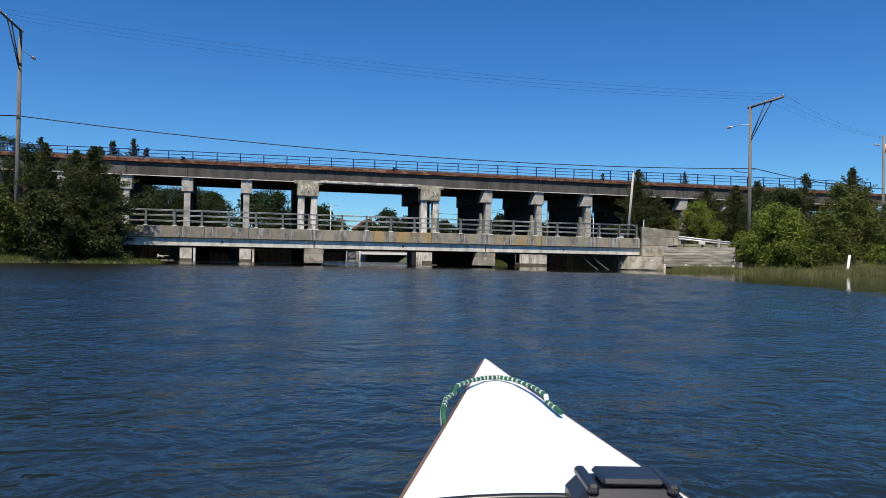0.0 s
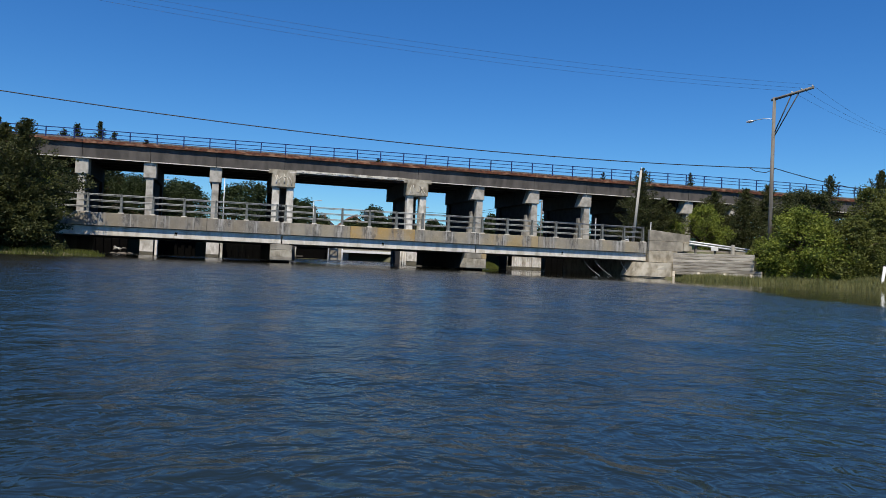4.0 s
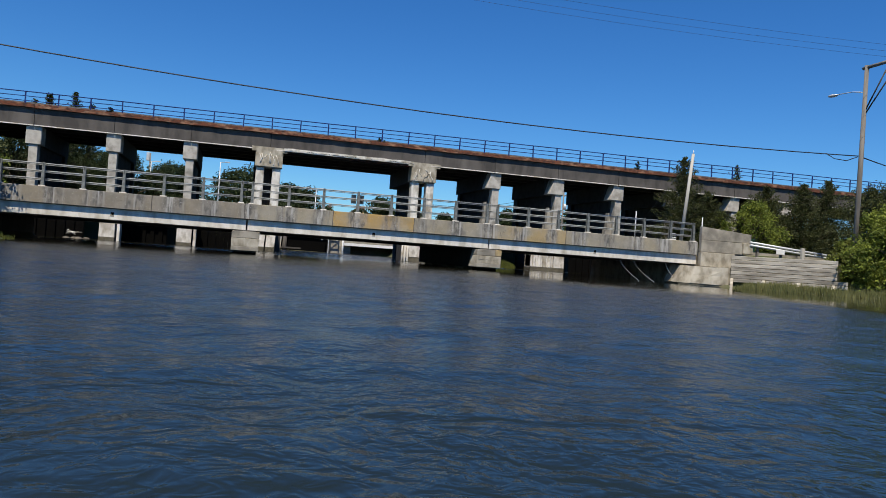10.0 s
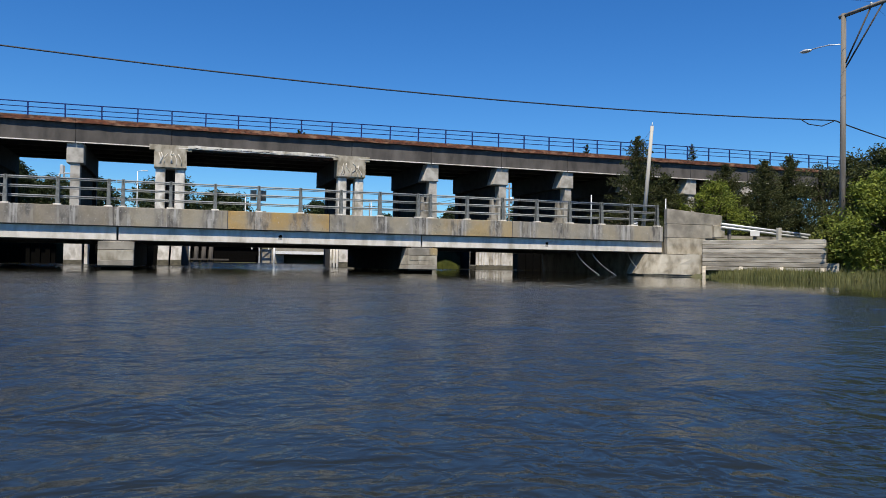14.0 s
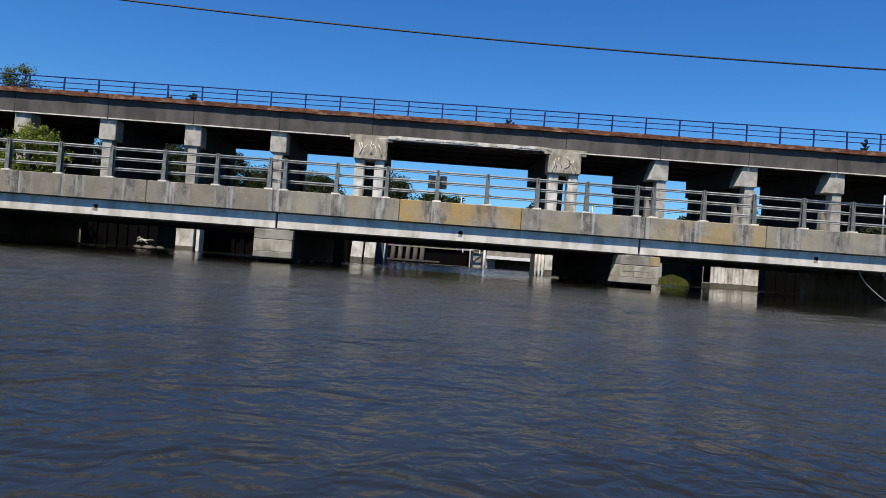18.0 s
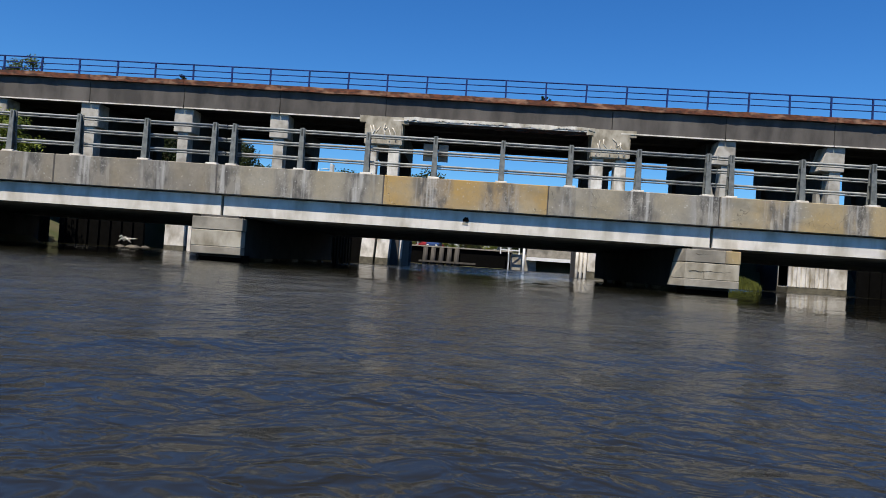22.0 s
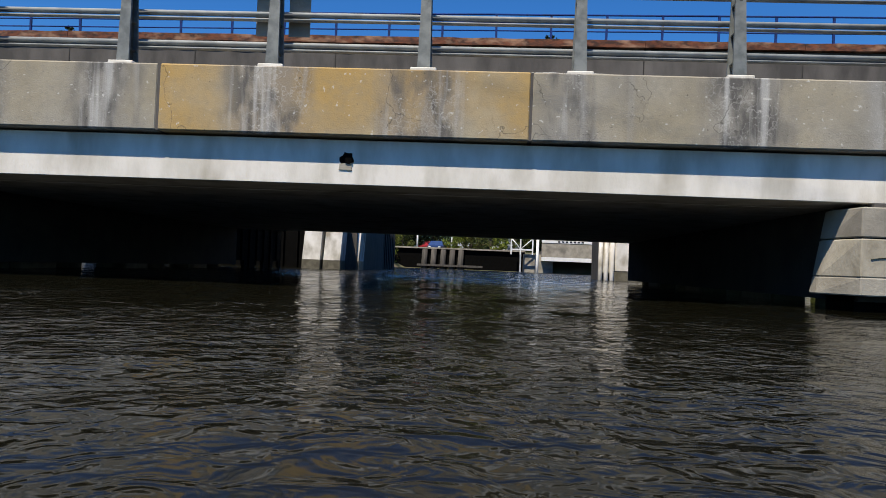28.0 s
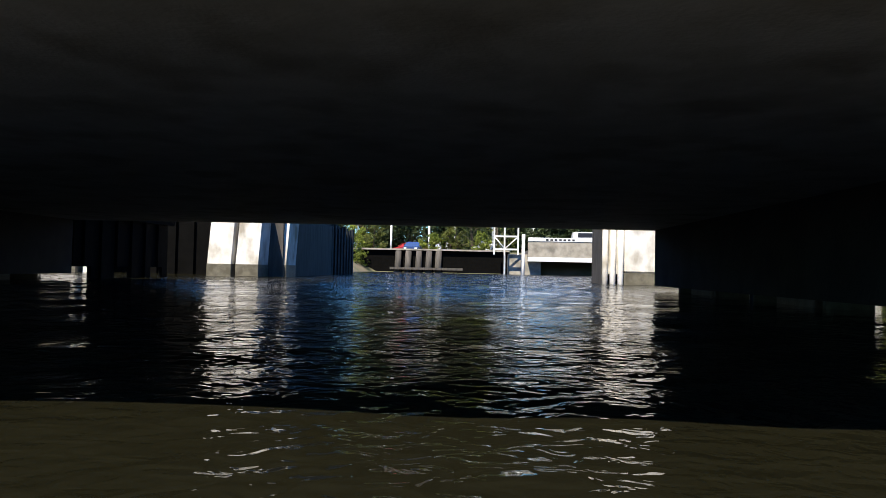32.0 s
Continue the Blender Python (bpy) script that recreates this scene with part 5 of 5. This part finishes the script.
WX1, WY0, WY1, WZ0, WZ1, WSAG = 32.4, -1.2, -2.7, 10.39, 9.5, 0.97
wire((PL.x, WY0, WZ0), (WX1, WY1, WZ1), WSAG, 0.036, "thick black overhead cable between the poles")
wire((WX1, WY1, WZ1), (PF.x, PF.y, 8.9), 0.35, 0.04, "thick black overhead cable between the poles")
wire((PL.x, WY0, WZ0), (-80, 1, 10.8), 0.5, 0.045, "thick black overhead cable leaving the pole")
for f in (0.45, 0.7, 0.97):
    p = PL + Vector((-0.55 * f, -3.0 * f, -0.1 + 0.4 * f + 0.18))
    q = PR + Vector((0.85 * f, -2.95 * f, -0.1 + 0.4 * f + 0.18))
    wire(p, q, 1.0, 0.007, "thin power line between the pole crossarms")
    wire(q, PF + Vector((0, 0, -0.4 + 0.3 * f)), 0.5, 0.007, "thin power line between the poles")
coil = solo("cable_loop", tube([(WX1 - 2.7, WY1, WZ1 - 0.1), (WX1 - 2.0, WY1, WZ1 - 0.38), (WX1 - 1.0, WY1, WZ1 - 0.42), (WX1 - 0.1, WY1, WZ1 - 0.06)], 0.03, 5), CABLE, "slack loop of black cable at the pole", "wire")
wp = thing("white_pole", "slim bleached wooden pole leaning at the bridge end", "pole", (21.2, 0.55, 2.5))
part("pole_shaft", tube([(0, 0, 0.0), (0.42, -0.2, 6.35)], [0.125, 0.10], 8), PALEWOOD, wp)
part("tip", tube([(0.42, -0.2, 6.3), (0.43, -0.2, 6.6)], [0.03, 0.02], 6), GALV, wp)
part("guy_wire", tube([(0.41, -0.2, 6.2), (-3.2, 1.2, 0.4)], 0.008, 4), CABLE, wp, "thin stay wire")
marker = thing("marker_post", "leaning white marker post in the reeds", "post", (31.9, -13.8, 0))
part("post_shaft", tube([(-0.1, 0, -0.8), (0.3, 0, 1.55)], 0.10, 8), WHITE, marker)
part("post_cap", tube([(0.3, 0, 1.55), (0.31, 0, 1.62)], 0.10, 8), BLACK, marker, "dark cap")
for k, x in enumerate((18.2, 23.4)):
    sp = thing("sign_post", "thin grey sign post behind the railing", "post", (x, 1.4, 2.5))
    part("post_shaft", tube([(0, 0, -0.1), (0, 0, 2.2)], 0.035, 6), GALV, sp)

drift = thing("driftwood", "tangle of pale bleached driftwood on dark shore rocks", "driftwood", (-20.9, 23.4, 0.25))
rng = random.Random(8)
for k in range(7):
    p = Vector((rng.uniform(-0.5, 0.2), rng.uniform(-0.3, 0.3), 0.1 + rng.random() * 0.25))
    q = p + Vector((rng.uniform(0.2, 0.75), rng.uniform(-0.3, 0.3), rng.uniform(-0.2, 0.2)))
    m_ = p.lerp(q, 0.5) + Vector((0, 0, rng.uniform(0.05, 0.2)))
    part("branch", tube([p, m_, q], [0.04, 0.035, 0.015], 5), CONC_WHITE, drift)
for k in range(4):
    bm = bmesh.new()
    bmesh.ops.create_icosphere(bm, subdivisions=2, radius=0.34)
    for v in bm.verts:
        v.co.z *= 0.6
        v.co *= 1 + 0.4 * noise.noise(v.co * 2.5 + Vector((k * 5, 0, 0)))
    rk = solo("shore_rock", bm, ROCK, "dark rough boulder under the bridge span", "rock", "shore rocks")
    rk.location = (-21.4 + 0.5 * k, 23.5 + 0.3 * (k % 2), -0.05)

# loose ropes hanging from the right-hand span into the water
for k, (x0, x1, zt) in enumerate(((16.6, 18.3, 1.4), (17.6, 19.4, 1.4), (20.0, 21.3, 1.4))):
    pts = [(x0 + (x1 - x0) * f ** 1.6, 0.3, zt - (zt + 0.1) * f) for f in [j / 8 for j in range(9)]]
    solo("hanging_rope", tube(pts, 0.016, 5), GALV, "pale loose rope hanging from the bridge into the water", "rope", "hanging ropes")
om = thing("object_marker", "small black and white striped marker plate at the railing end", "road sign", (20.55, 0.34, 2.9))
part("marker_plate", box(-0.16, 0.16, 0, 0.012, 0, 0.45, 0.003), WHITE, om)
for k in range(3):
    bm = bmesh.new()
    vs = [bm.verts.new(p) for p in ((-0.15, -0.004, 0.02 + 0.15 * k), (-0.15, -0.004, 0.09 + 0.15 * k), (0.15, -0.004, 0.16 + 0.13 * k), (0.15, -0.004, 0.09 + 0.13 * k))]
    bm.faces.new(vs)
    part("stripe", bm, BLACK, om)

# ---- far basin seen under the bridges ----
for k, (x, h) in enumerate(((-22.5, 13.0), (-11.5, 14.0), (4.9, 11.0), (-40.0, 12.0), (26.0, 11.0))):
    lp = thing("street_lamp", "distant grey street lamp beyond the viaduct", "street lamp", (x, 88.0, 2.0), "far street lamps")
    part("lamp_post", tube([(0, 0, -0.5), (0, 0, h - 2)], [0.12, 0.07], 7), GALV, lp)
    part("lamp_arm", tube([(0, 0, h - 2.05), (0.9, 0, h - 1.9)], 0.05, 5), GALV, lp)
    part("lamp_head", box(0.7, 1.5, -0.15, 0.15, h - 1.98, h - 1.82, 0.03), GALV, lp)

def house(at, w, d, wall_h, roof_h, siding, label):
    """A far gabled house: walls, pitched roof with eaves, chimney, and framed windows in the near gable."""
    hs = thing("house", label, "house", at)
    part("wall", box(-w / 2, w / 2, 0, d, -0.4, wall_h), siding, hs)
    bm = bmesh.new()
    r = [[bm.verts.new((x, y, z)) for x, z in ((-w / 2, wall_h), (w / 2, wall_h), (0, wall_h + roof_h))] for y in (0.0, d)]
    bm.faces.new(r[0])
    bm.faces.new(r[1][::-1])
    bm.faces.new((r[0][0], r[1][0], r[1][1], r[0][1]))
    bm.faces.new((r[0][0], r[0][2], r[1][2], r[1][0]))
    bm.faces.new((r[0][1], r[1][1], r[1][2], r[0][2]))
    part("gable", bm, siding, hs)
    for sx in (-1, 1):
        bm = bmesh.new()
        e = Vector((sx * (w / 2 + 0.35), 0, wall_h - 0.35 * roof_h / (w / 2)))
        top = Vector((0, 0, wall_h + roof_h))
        vs = []
        for y in (-0.35, d + 0.35):
            for p in (e, top):
                for dz in (0.03, 0.2):
                    vs.append(bm.verts.new((p.x, y, p.z + dz)))
        for q in ((0, 1, 3, 2), (4, 6, 7, 5), (0, 4, 5, 1), (2, 3, 7, 6), (1, 5, 7, 3), (0, 2, 6, 4)):
            bm.faces.new([vs[i] for i in q])
        bmesh.ops.recalc_face_normals(bm, faces=bm.faces)
        part("roof", bm, RUST, hs, "brown shingled roof slope")
    part("chimney", box(w * 0.15, w * 0.15 + 0.6, d * 0.5, d * 0.5 + 0.6, wall_h, wall_h + roof_h + 0.7), CONC, hs)
    for x in (-w * 0.27, w * 0.27):
        for z in (1.0, wall_h - 1.9):
            wd = part("window", box(x - 0.5, x + 0.5, -0.06, 0.02, z, z + 1.4, 0.02), WHITE, hs)
            part("pane", box(x - 0.4, x + 0.4, -0.075, -0.03, z + 0.1, z + 1.3), BLACK, wd)
    return hs


SIDING = mat("tan_house_siding", (0.52, 0.36, 0.16), 0.8, 0, (0.44, 0.30, 0.13), 2.0, bump=0.2, bump_scale=9, stretch=(0.1, 0.1, 1))
house((16.4, 109.0, 2.0), 5.4, 8.0, 5.6, 2.0, SIDING, "far tan two-storey house with brown gabled roof")
house((9.8, 112.0, 2.0), 4.6, 8.0, 5.6, 1.9, WHITE, "far white two-storey house with brown gabled roof")
up = thing("utility_pole", "distant utility pole with transformer beyond the viaduct", "utility pole", (39.4, 60.0, 1.5))
part("pole_shaft", tube([(0, 0, -0.5), (0, 0, 10.4)], [0.15, 0.11], 8), WOODPOLE, up)
part("crossarm", box(-1.1, 1.1, -0.06, 0.06, 9.7, 9.85), WOODPOLE, up)
part("transformer", tube([(0.32, 0, 7.6), (0.32, 0, 8.5)], 0.24, 10), GALV, up)
for x in (-1.0, 0.0, 1.0):
    part("insulator", tube([(x, 0, 9.85), (x, 0, 10.05)], [0.05, 0.03], 7), CERAMIC, up)
up2 = thing("utility_pole", "distant utility pole near the far houses", "utility pole", (31.0, 110.0, 2.0))
part("pole_shaft", tube([(0, 0, -0.5), (0, 0, 10.2)], [0.15, 0.11], 8), WOODPOLE, up2)
part("crossarm", box(-1.1, 1.1, -0.06, 0.06, 9.5, 9.65), WOODPOLE, up2)
for dx, z in ((-1.0, 11.4), (1.0, 11.4), (0, 9.0)):
    pts = [(39.4 + dx - 8.4 * f, 60.0 + 50.0 * f, z + 0.25 * f - 1.2 * math.sin(math.pi * f)) for f in np.linspace(0, 1, 20).tolist()]
    solo("overhead_wire", tube(pts, 0.03, 4), CABLE, "distant sagging power line beyond the viaduct", "wire", "overhead wires")

fp_ = thing("far_lamp_pole", "far tall pole with a pale box at its head", "pole", (-26.7, 123.0, 2.0))
part("pole_shaft", tube([(0, 0, -0.5), (0, 0, 16.0)], [0.2, 0.14], 8), WOODPOLE, fp_)
part("head_box", box(-0.75, -0.1, -0.25, 0.25, 14.4, 16.2, 0.08), GALV, fp_)

quay = thing("far_bulkhead", "dark timber bulkhead with stout piles across the basin", "bulkhead", kind="structure")
# wall coloured near-black for the shade behind the piles
part("bulkhead_wall", box(-14, 6.2, 72.2, 72.8, -1.2, 2.2), SHADE_BLACK, quay)
for k, x in enumerate((-4.9, -3.9, -2.85, -1.85, -0.9)):
    part("pile", tube([(x, 71.9, -1.0), (x + 0.08, 71.95, 2.15)], [0.36, 0.30], 9), DARKTIMBER, quay)
part("wale", box(-5.6, 1.6, 71.4, 71.75, 0.28, 0.5), DARKTIMBER, quay)
part("quay_top", box(-14, 6.2, 71.9, 78, 2.2, 2.35), CONC, quay)
fb = thing("far_road_bridge", "second low concrete bridge with a white beam across the basin", "bridge", kind="structure")
part("parapet", box(7.9, 34, 70.6, 71.0, 1.75, 3.25, 0.03), CONC, fb)
part("coping", box(7.9, 34, 70.55, 71.05, 3.254, 3.62, 0.03), WHITE, fb)
for k in range(7):
    part("lettering_bar", box(9.6 + 0.42 * k, 9.85 + 0.42 * k, 70.54, 70.552, 3.34, 3.52), BLACK, fb)
part("beam", box(7.9, 34, 70.55, 71.6, 1.32, 1.745), WHITE, fb)
part("deck", box(7.9, 34, 71.0, 79, 1.5, 2.4), CONC_DARK, fb)
part("abutment_wall", box(6.0, 9.2, 71.3, 79, -1.2, 2.0), CONC, fb)
part("back_wall", box(6.0, 34, 78.5, 79, -1.2, 2.2), CONC_DARK, fb)
gantry = thing("white_gantry", "white steel lattice frame on the far quay", "gantry", (4.6, 70.3, 0))
for x in (0, 1.0, 2.3):
    part("upright", box(x - 0.07, x + 0.07, -0.07, 0.07, 1.9, 4.6), WHITE, gantry)
part("chord", box(0, 2.3, -0.06, 0.06, 2.35, 2.5), WHITE, gantry)
part("chord", box(0, 2.3, -0.06, 0.06, 3.6, 3.75), WHITE, gantry)
for a, b in ((0.05, 1.0), (2.25, 1.05)):
    part("diagonal", tube([(a, 0, 3.6), (b, 0, 2.5)], 0.06, 5), WHITE, gantry)
part("leg", box(0.95, 1.1, -0.1, 0.1, -1.2, 1.9), GALV, gantry)
fp = solo("white_mooring_post", tube([(7.0, 64.1, -1.5), (7.0, 64.1, 3.6)], 0.14, 8), WHITE, "slim white mooring post in the basin", "post")


def car(name, at, paint, label, turn=0.0, van=False):
    c = thing(name, label, "car", at)
    c.rotation_euler = (0, 0, radians(turn))
    L, Wd = 4.4, 0.9
    h1, h2 = (0.95, 1.45) if not van else (1.1, 2.0)
    bm = bmesh.new()
    prof = [(-2.2, 0.35), (-2.2, 0.8), (-1.4, h1), (-0.8 if not van else -1.3, h2), (1.3 if not van else 2.0, h2), (2.0, h1), (2.2, 0.85), (2.2, 0.35)]
    r = [[bm.verts.new((x, y * (0.82 if z > h1 else 1), z)) for x, z in prof] for y in (-Wd, Wd)]
    bm.faces.new(r[0][::-1])
    bm.faces.new(r[1])
    for j in range(8):
        bm.faces.new((r[0][j], r[0][(j + 1) % 8], r[1][(j + 1) % 8], r[1][j]))
    bmesh.ops.recalc_face_normals(bm, faces=bm.faces)
    bmesh.ops.bevel(bm, geom=bm.edges[:], offset=0.06, segments=2, affect="EDGES")
    part("body", bm, paint, c)
    for y in (-Wd * 0.93, Wd * 0.93):
        part("side_window", box(-0.9, 1.3, y - 0.01, y + 0.01, h1 + 0.06, h2 - 0.1), BLACK, c)
    for x in (-1.35, 1.35):
        for y in (-Wd, Wd):
            wh = part("wheel", tube([(x, y - 0.1, 0.33), (x, y + 0.1, 0.33)], 0.33, 14), BLACK, c)
            part("hub", tube([(x, y - 0.106, 0.33), (x, y + 0.106, 0.33)], 0.19, 10), GALV, wh)
    for x in (-2.2, 2.2):
        for y in (-0.62, 0.62):
            part("headlight" if x < 0 else "tail_light", box(x - 0.03, x + 0.03, y - 0.16, y + 0.16, 0.62, 0.76, 0.01), WHITE if x < 0 else RUST, c)
    return c


PAINT = [mat("car_paint_" + n, c, 0.25, 0.1, tuple(q * 0.95 for q in c), spec=0.6) for n, c in (("white", (0.7, 0.7, 0.7)), ("blue", (0.03, 0.06, 0.16)), ("red", (0.35, 0.03, 0.03)), ("silver", (0.4, 0.41, 0.42)), ("yellow", (0.5, 0.3, 0.03)))]
car("parked_car", (-4.3, 84.5, 2.0), PAINT[1], "dark blue car parked beyond the far quay", 84)
car("parked_car", (-1.0, 85.0, 2.0), PAINT[3], "silver car parked beyond the far quay", 97)
car("parked_car", (-5.2, 88.5, 2.0), PAINT[2], "red car parked beyond the far quay", 20)
car("parked_car", (4.2, 80.0, 2.1), PAINT[0], "white car parked on the far quay", 70)
for x in (-6.3, -2.2, 0.6):
    solo("quay_post", tube([(x, 78.4, 1.8), (x, 78.4, 5.4)], 0.1, 7), WHITE, "slim white post on the far quay", "post", "quay posts")
car("parked_van", (14.0, 74.5, 2.42), PAINT[0], "white van crossing the far bridge", 0, True)
broadleaf("quay_shrub", (-9.4, 70.0, 0.3), 4.2, 1.9, LEAF, "green shrub at the basin's edge", 200, clumps=40, per=50)
broadleaf("quay_shrub", (0.9, 75.0, 2.2), 3.4, 1.5, LEAF_MID, "green shrub on the far quay", 201, clumps=40, per=50)
broadleaf("quay_shrub", (-7.6, 73.5, 2.2), 3.0, 1.4, LEAF_MID, "green shrub on the far quay", 202, clumps=40, per=50)
broadleaf("quay_shrub", (2.4, 78.5, 2.2), 5.0, 1.9, LEAF_FAR, "dark shrub on the far quay", 203, clumps=40, per=50)
for k, (x, h) in enumerate(((-8.6, 2.2), (-1.6, 1.7), (0.2, 2.1), (3.4, 1.9))):
    broadleaf("quay_shrub", (x, 73.6, 2.3), h, 1.0, LEAF if k != 2 else LEAF_MID, "leafy shrub along the quay edge", 210 + k, clumps=40, per=50, size=0.12)
broadleaf("quay_shrub", (5.2, 79.5, 2.2), 4.4, 1.8, LEAF_MID, "green shrub on the far quay", 204, clumps=40, per=50)

# ---- the boat, lying on the open river where the walk begins ----
boat = thing("canoe", "white decked canoe with wooden trim floating on the open river", "canoe", (-13.347, -60.259, 0.273))
boat.rotation_euler = (radians(-0.75), 0, radians(-15.0))


def hull_w(s):
    """Half width at s metres ahead of the seat; the bow lies at 2.05, the pointed stern at -2.3."""
    f = (2.05 - s) / 2.05 if s > 0 else ((2.3 + s) / 2.3) ** 0.75 if s > -2.3 else 0.0
    return 0.328 * min(1.0, max(0.0, f))


def deck_z(s):
    return 0.105 + 0.05 * max(0, s / 2.05) ** 2 + 0.03 * max(0, -s / 2.3) ** 2


def deck_part(s0, s1, n=14):
    bm = bmesh.new()
    rows = []
    for k in range(n + 1):
        s = s0 + (s1 - s0) * k / n
        w, z = hull_w(s), deck_z(s)
        rows.append([bm.verts.new((w * u, s, z + 0.014 * (1 - u * u) * min(1, w / 0.12))) for u in (-1, -0.5, 0, 0.5, 1)])
    for a, b in zip(rows, rows[1:]):
        for j in range(4):
            bm.faces.new((a[j], a[j + 1], b[j + 1], b[j])).smooth = True
    return bm


bm = bmesh.new()
rows = []
for k in range(31):
    s = -2.29 + 4.34 * k / 30
    w, z = hull_w(s), deck_z(s)
    rows.append([bm.verts.new(p) for p in ((-w, s, z), (-w * 0.93, s, -0.15), (-w * 0.5, s, -0.33), (0, s, -0.38), (w * 0.5, s, -0.33), (w * 0.93, s, -0.15), (w, s, z))])
for a, b in zip(rows, rows[1:]):
    for j in range(6):
        bm.faces.new((a[j], a[j + 1], b[j + 1], b[j])).smooth = True
part("hull", bm, DECK, boat)
part("fore_deck", deck_part(0.885, 2.05), DECK, boat, "taut white fore deck")
part("spray_cover", deck_part(-0.55, 0.87, 10), DECK, boat, "white cover stretched over the cockpit")
part("aft_deck", deck_part(-2.29, -0.565, 14), DECK, boat)
bm = bmesh.new()
add_tube(bm, [(hull_w(0.88) * u, 0.878, deck_z(0.88) + 0.003 + 0.014 * (1 - u * u)) for u in (-1.02, -0.75, -0.5, -0.25, 0, 0.25, 0.5, 0.75, 1.02)], 0.0055, 6)
part("deck_strap", bm, BLACK, boat, "black strap across the deck")
for side in (-1, 1):
    part("gunwale", tube([(side * (hull_w(s) + 0.004), s, deck_z(s) - 0.008) for s in np.linspace(-2.28, 2.03, 44)], 0.006, 6), GUNWALE, boat, "thin brown wooden gunwale")
ROPE_PATH = ((-0.124, 1.27), (-0.146, 1.36), (-0.138, 1.47), (-0.110, 1.56), (-0.070, 1.64), (-0.03, 1.685), (0.01, 1.695), (0.045, 1.66), (0.076, 1.57), (0.093, 1.46), (0.104, 1.35))


def rope_at(u):
    """The bow line, drawn back over the deck; u runs from 0 to 10."""
    k = min(int(u), 9)
    f = u - k
    (x0, y0), (x1, y1) = ROPE_PATH[k], ROPE_PATH[k + 1]
    return (0.86 * (x0 + (x1 - x0) * f), y0 + (y1 - y0) * f, deck_z(1.6) + (0.018 if 3 <= k <= 8 else 0.006) - (0.03 if u < 1 else 0))


rope = new("bow_line", mesh_of("bow_line", tube([rope_at(u) for u in np.linspace(0, 10, 41)], 0.005, 7), ROPE_G))
rope.parent = boat
rope["label"] = "green and white braided bow line"
for k in range(33):
    u = 0.1 + 0.295 * k
    f = new("fleck", mesh_of("fleck", tube([rope_at(u), rope_at(u + 0.10)], 0.0053, 6), ROPE_W))
    f.parent = rope
case = box(0, 0.125, 0, 0.09, 0, 0.042, 0.014)
cs = new("deck_case", mesh_of("deck_case", case, BLACK))
cs.parent = boat
cs.location = (0.012, 0.80, deck_z(0.8) + 0.006)
cs["label"] = "black plastic case strapped to the deck"
ld = new("lid", mesh_of("lid", box(0.03, 0.10, 0.015, 0.075, 0.043, 0.052, 0.004), BLACK))
ld.parent = cs
for k in range(2):
    rb = new("rib", mesh_of("rib", box(0.012 + 0.088 * k, 0.025 + 0.088 * k, 0.004, 0.086, 0.038, 0.049, 0.003), BLACK))
    rb.parent = cs
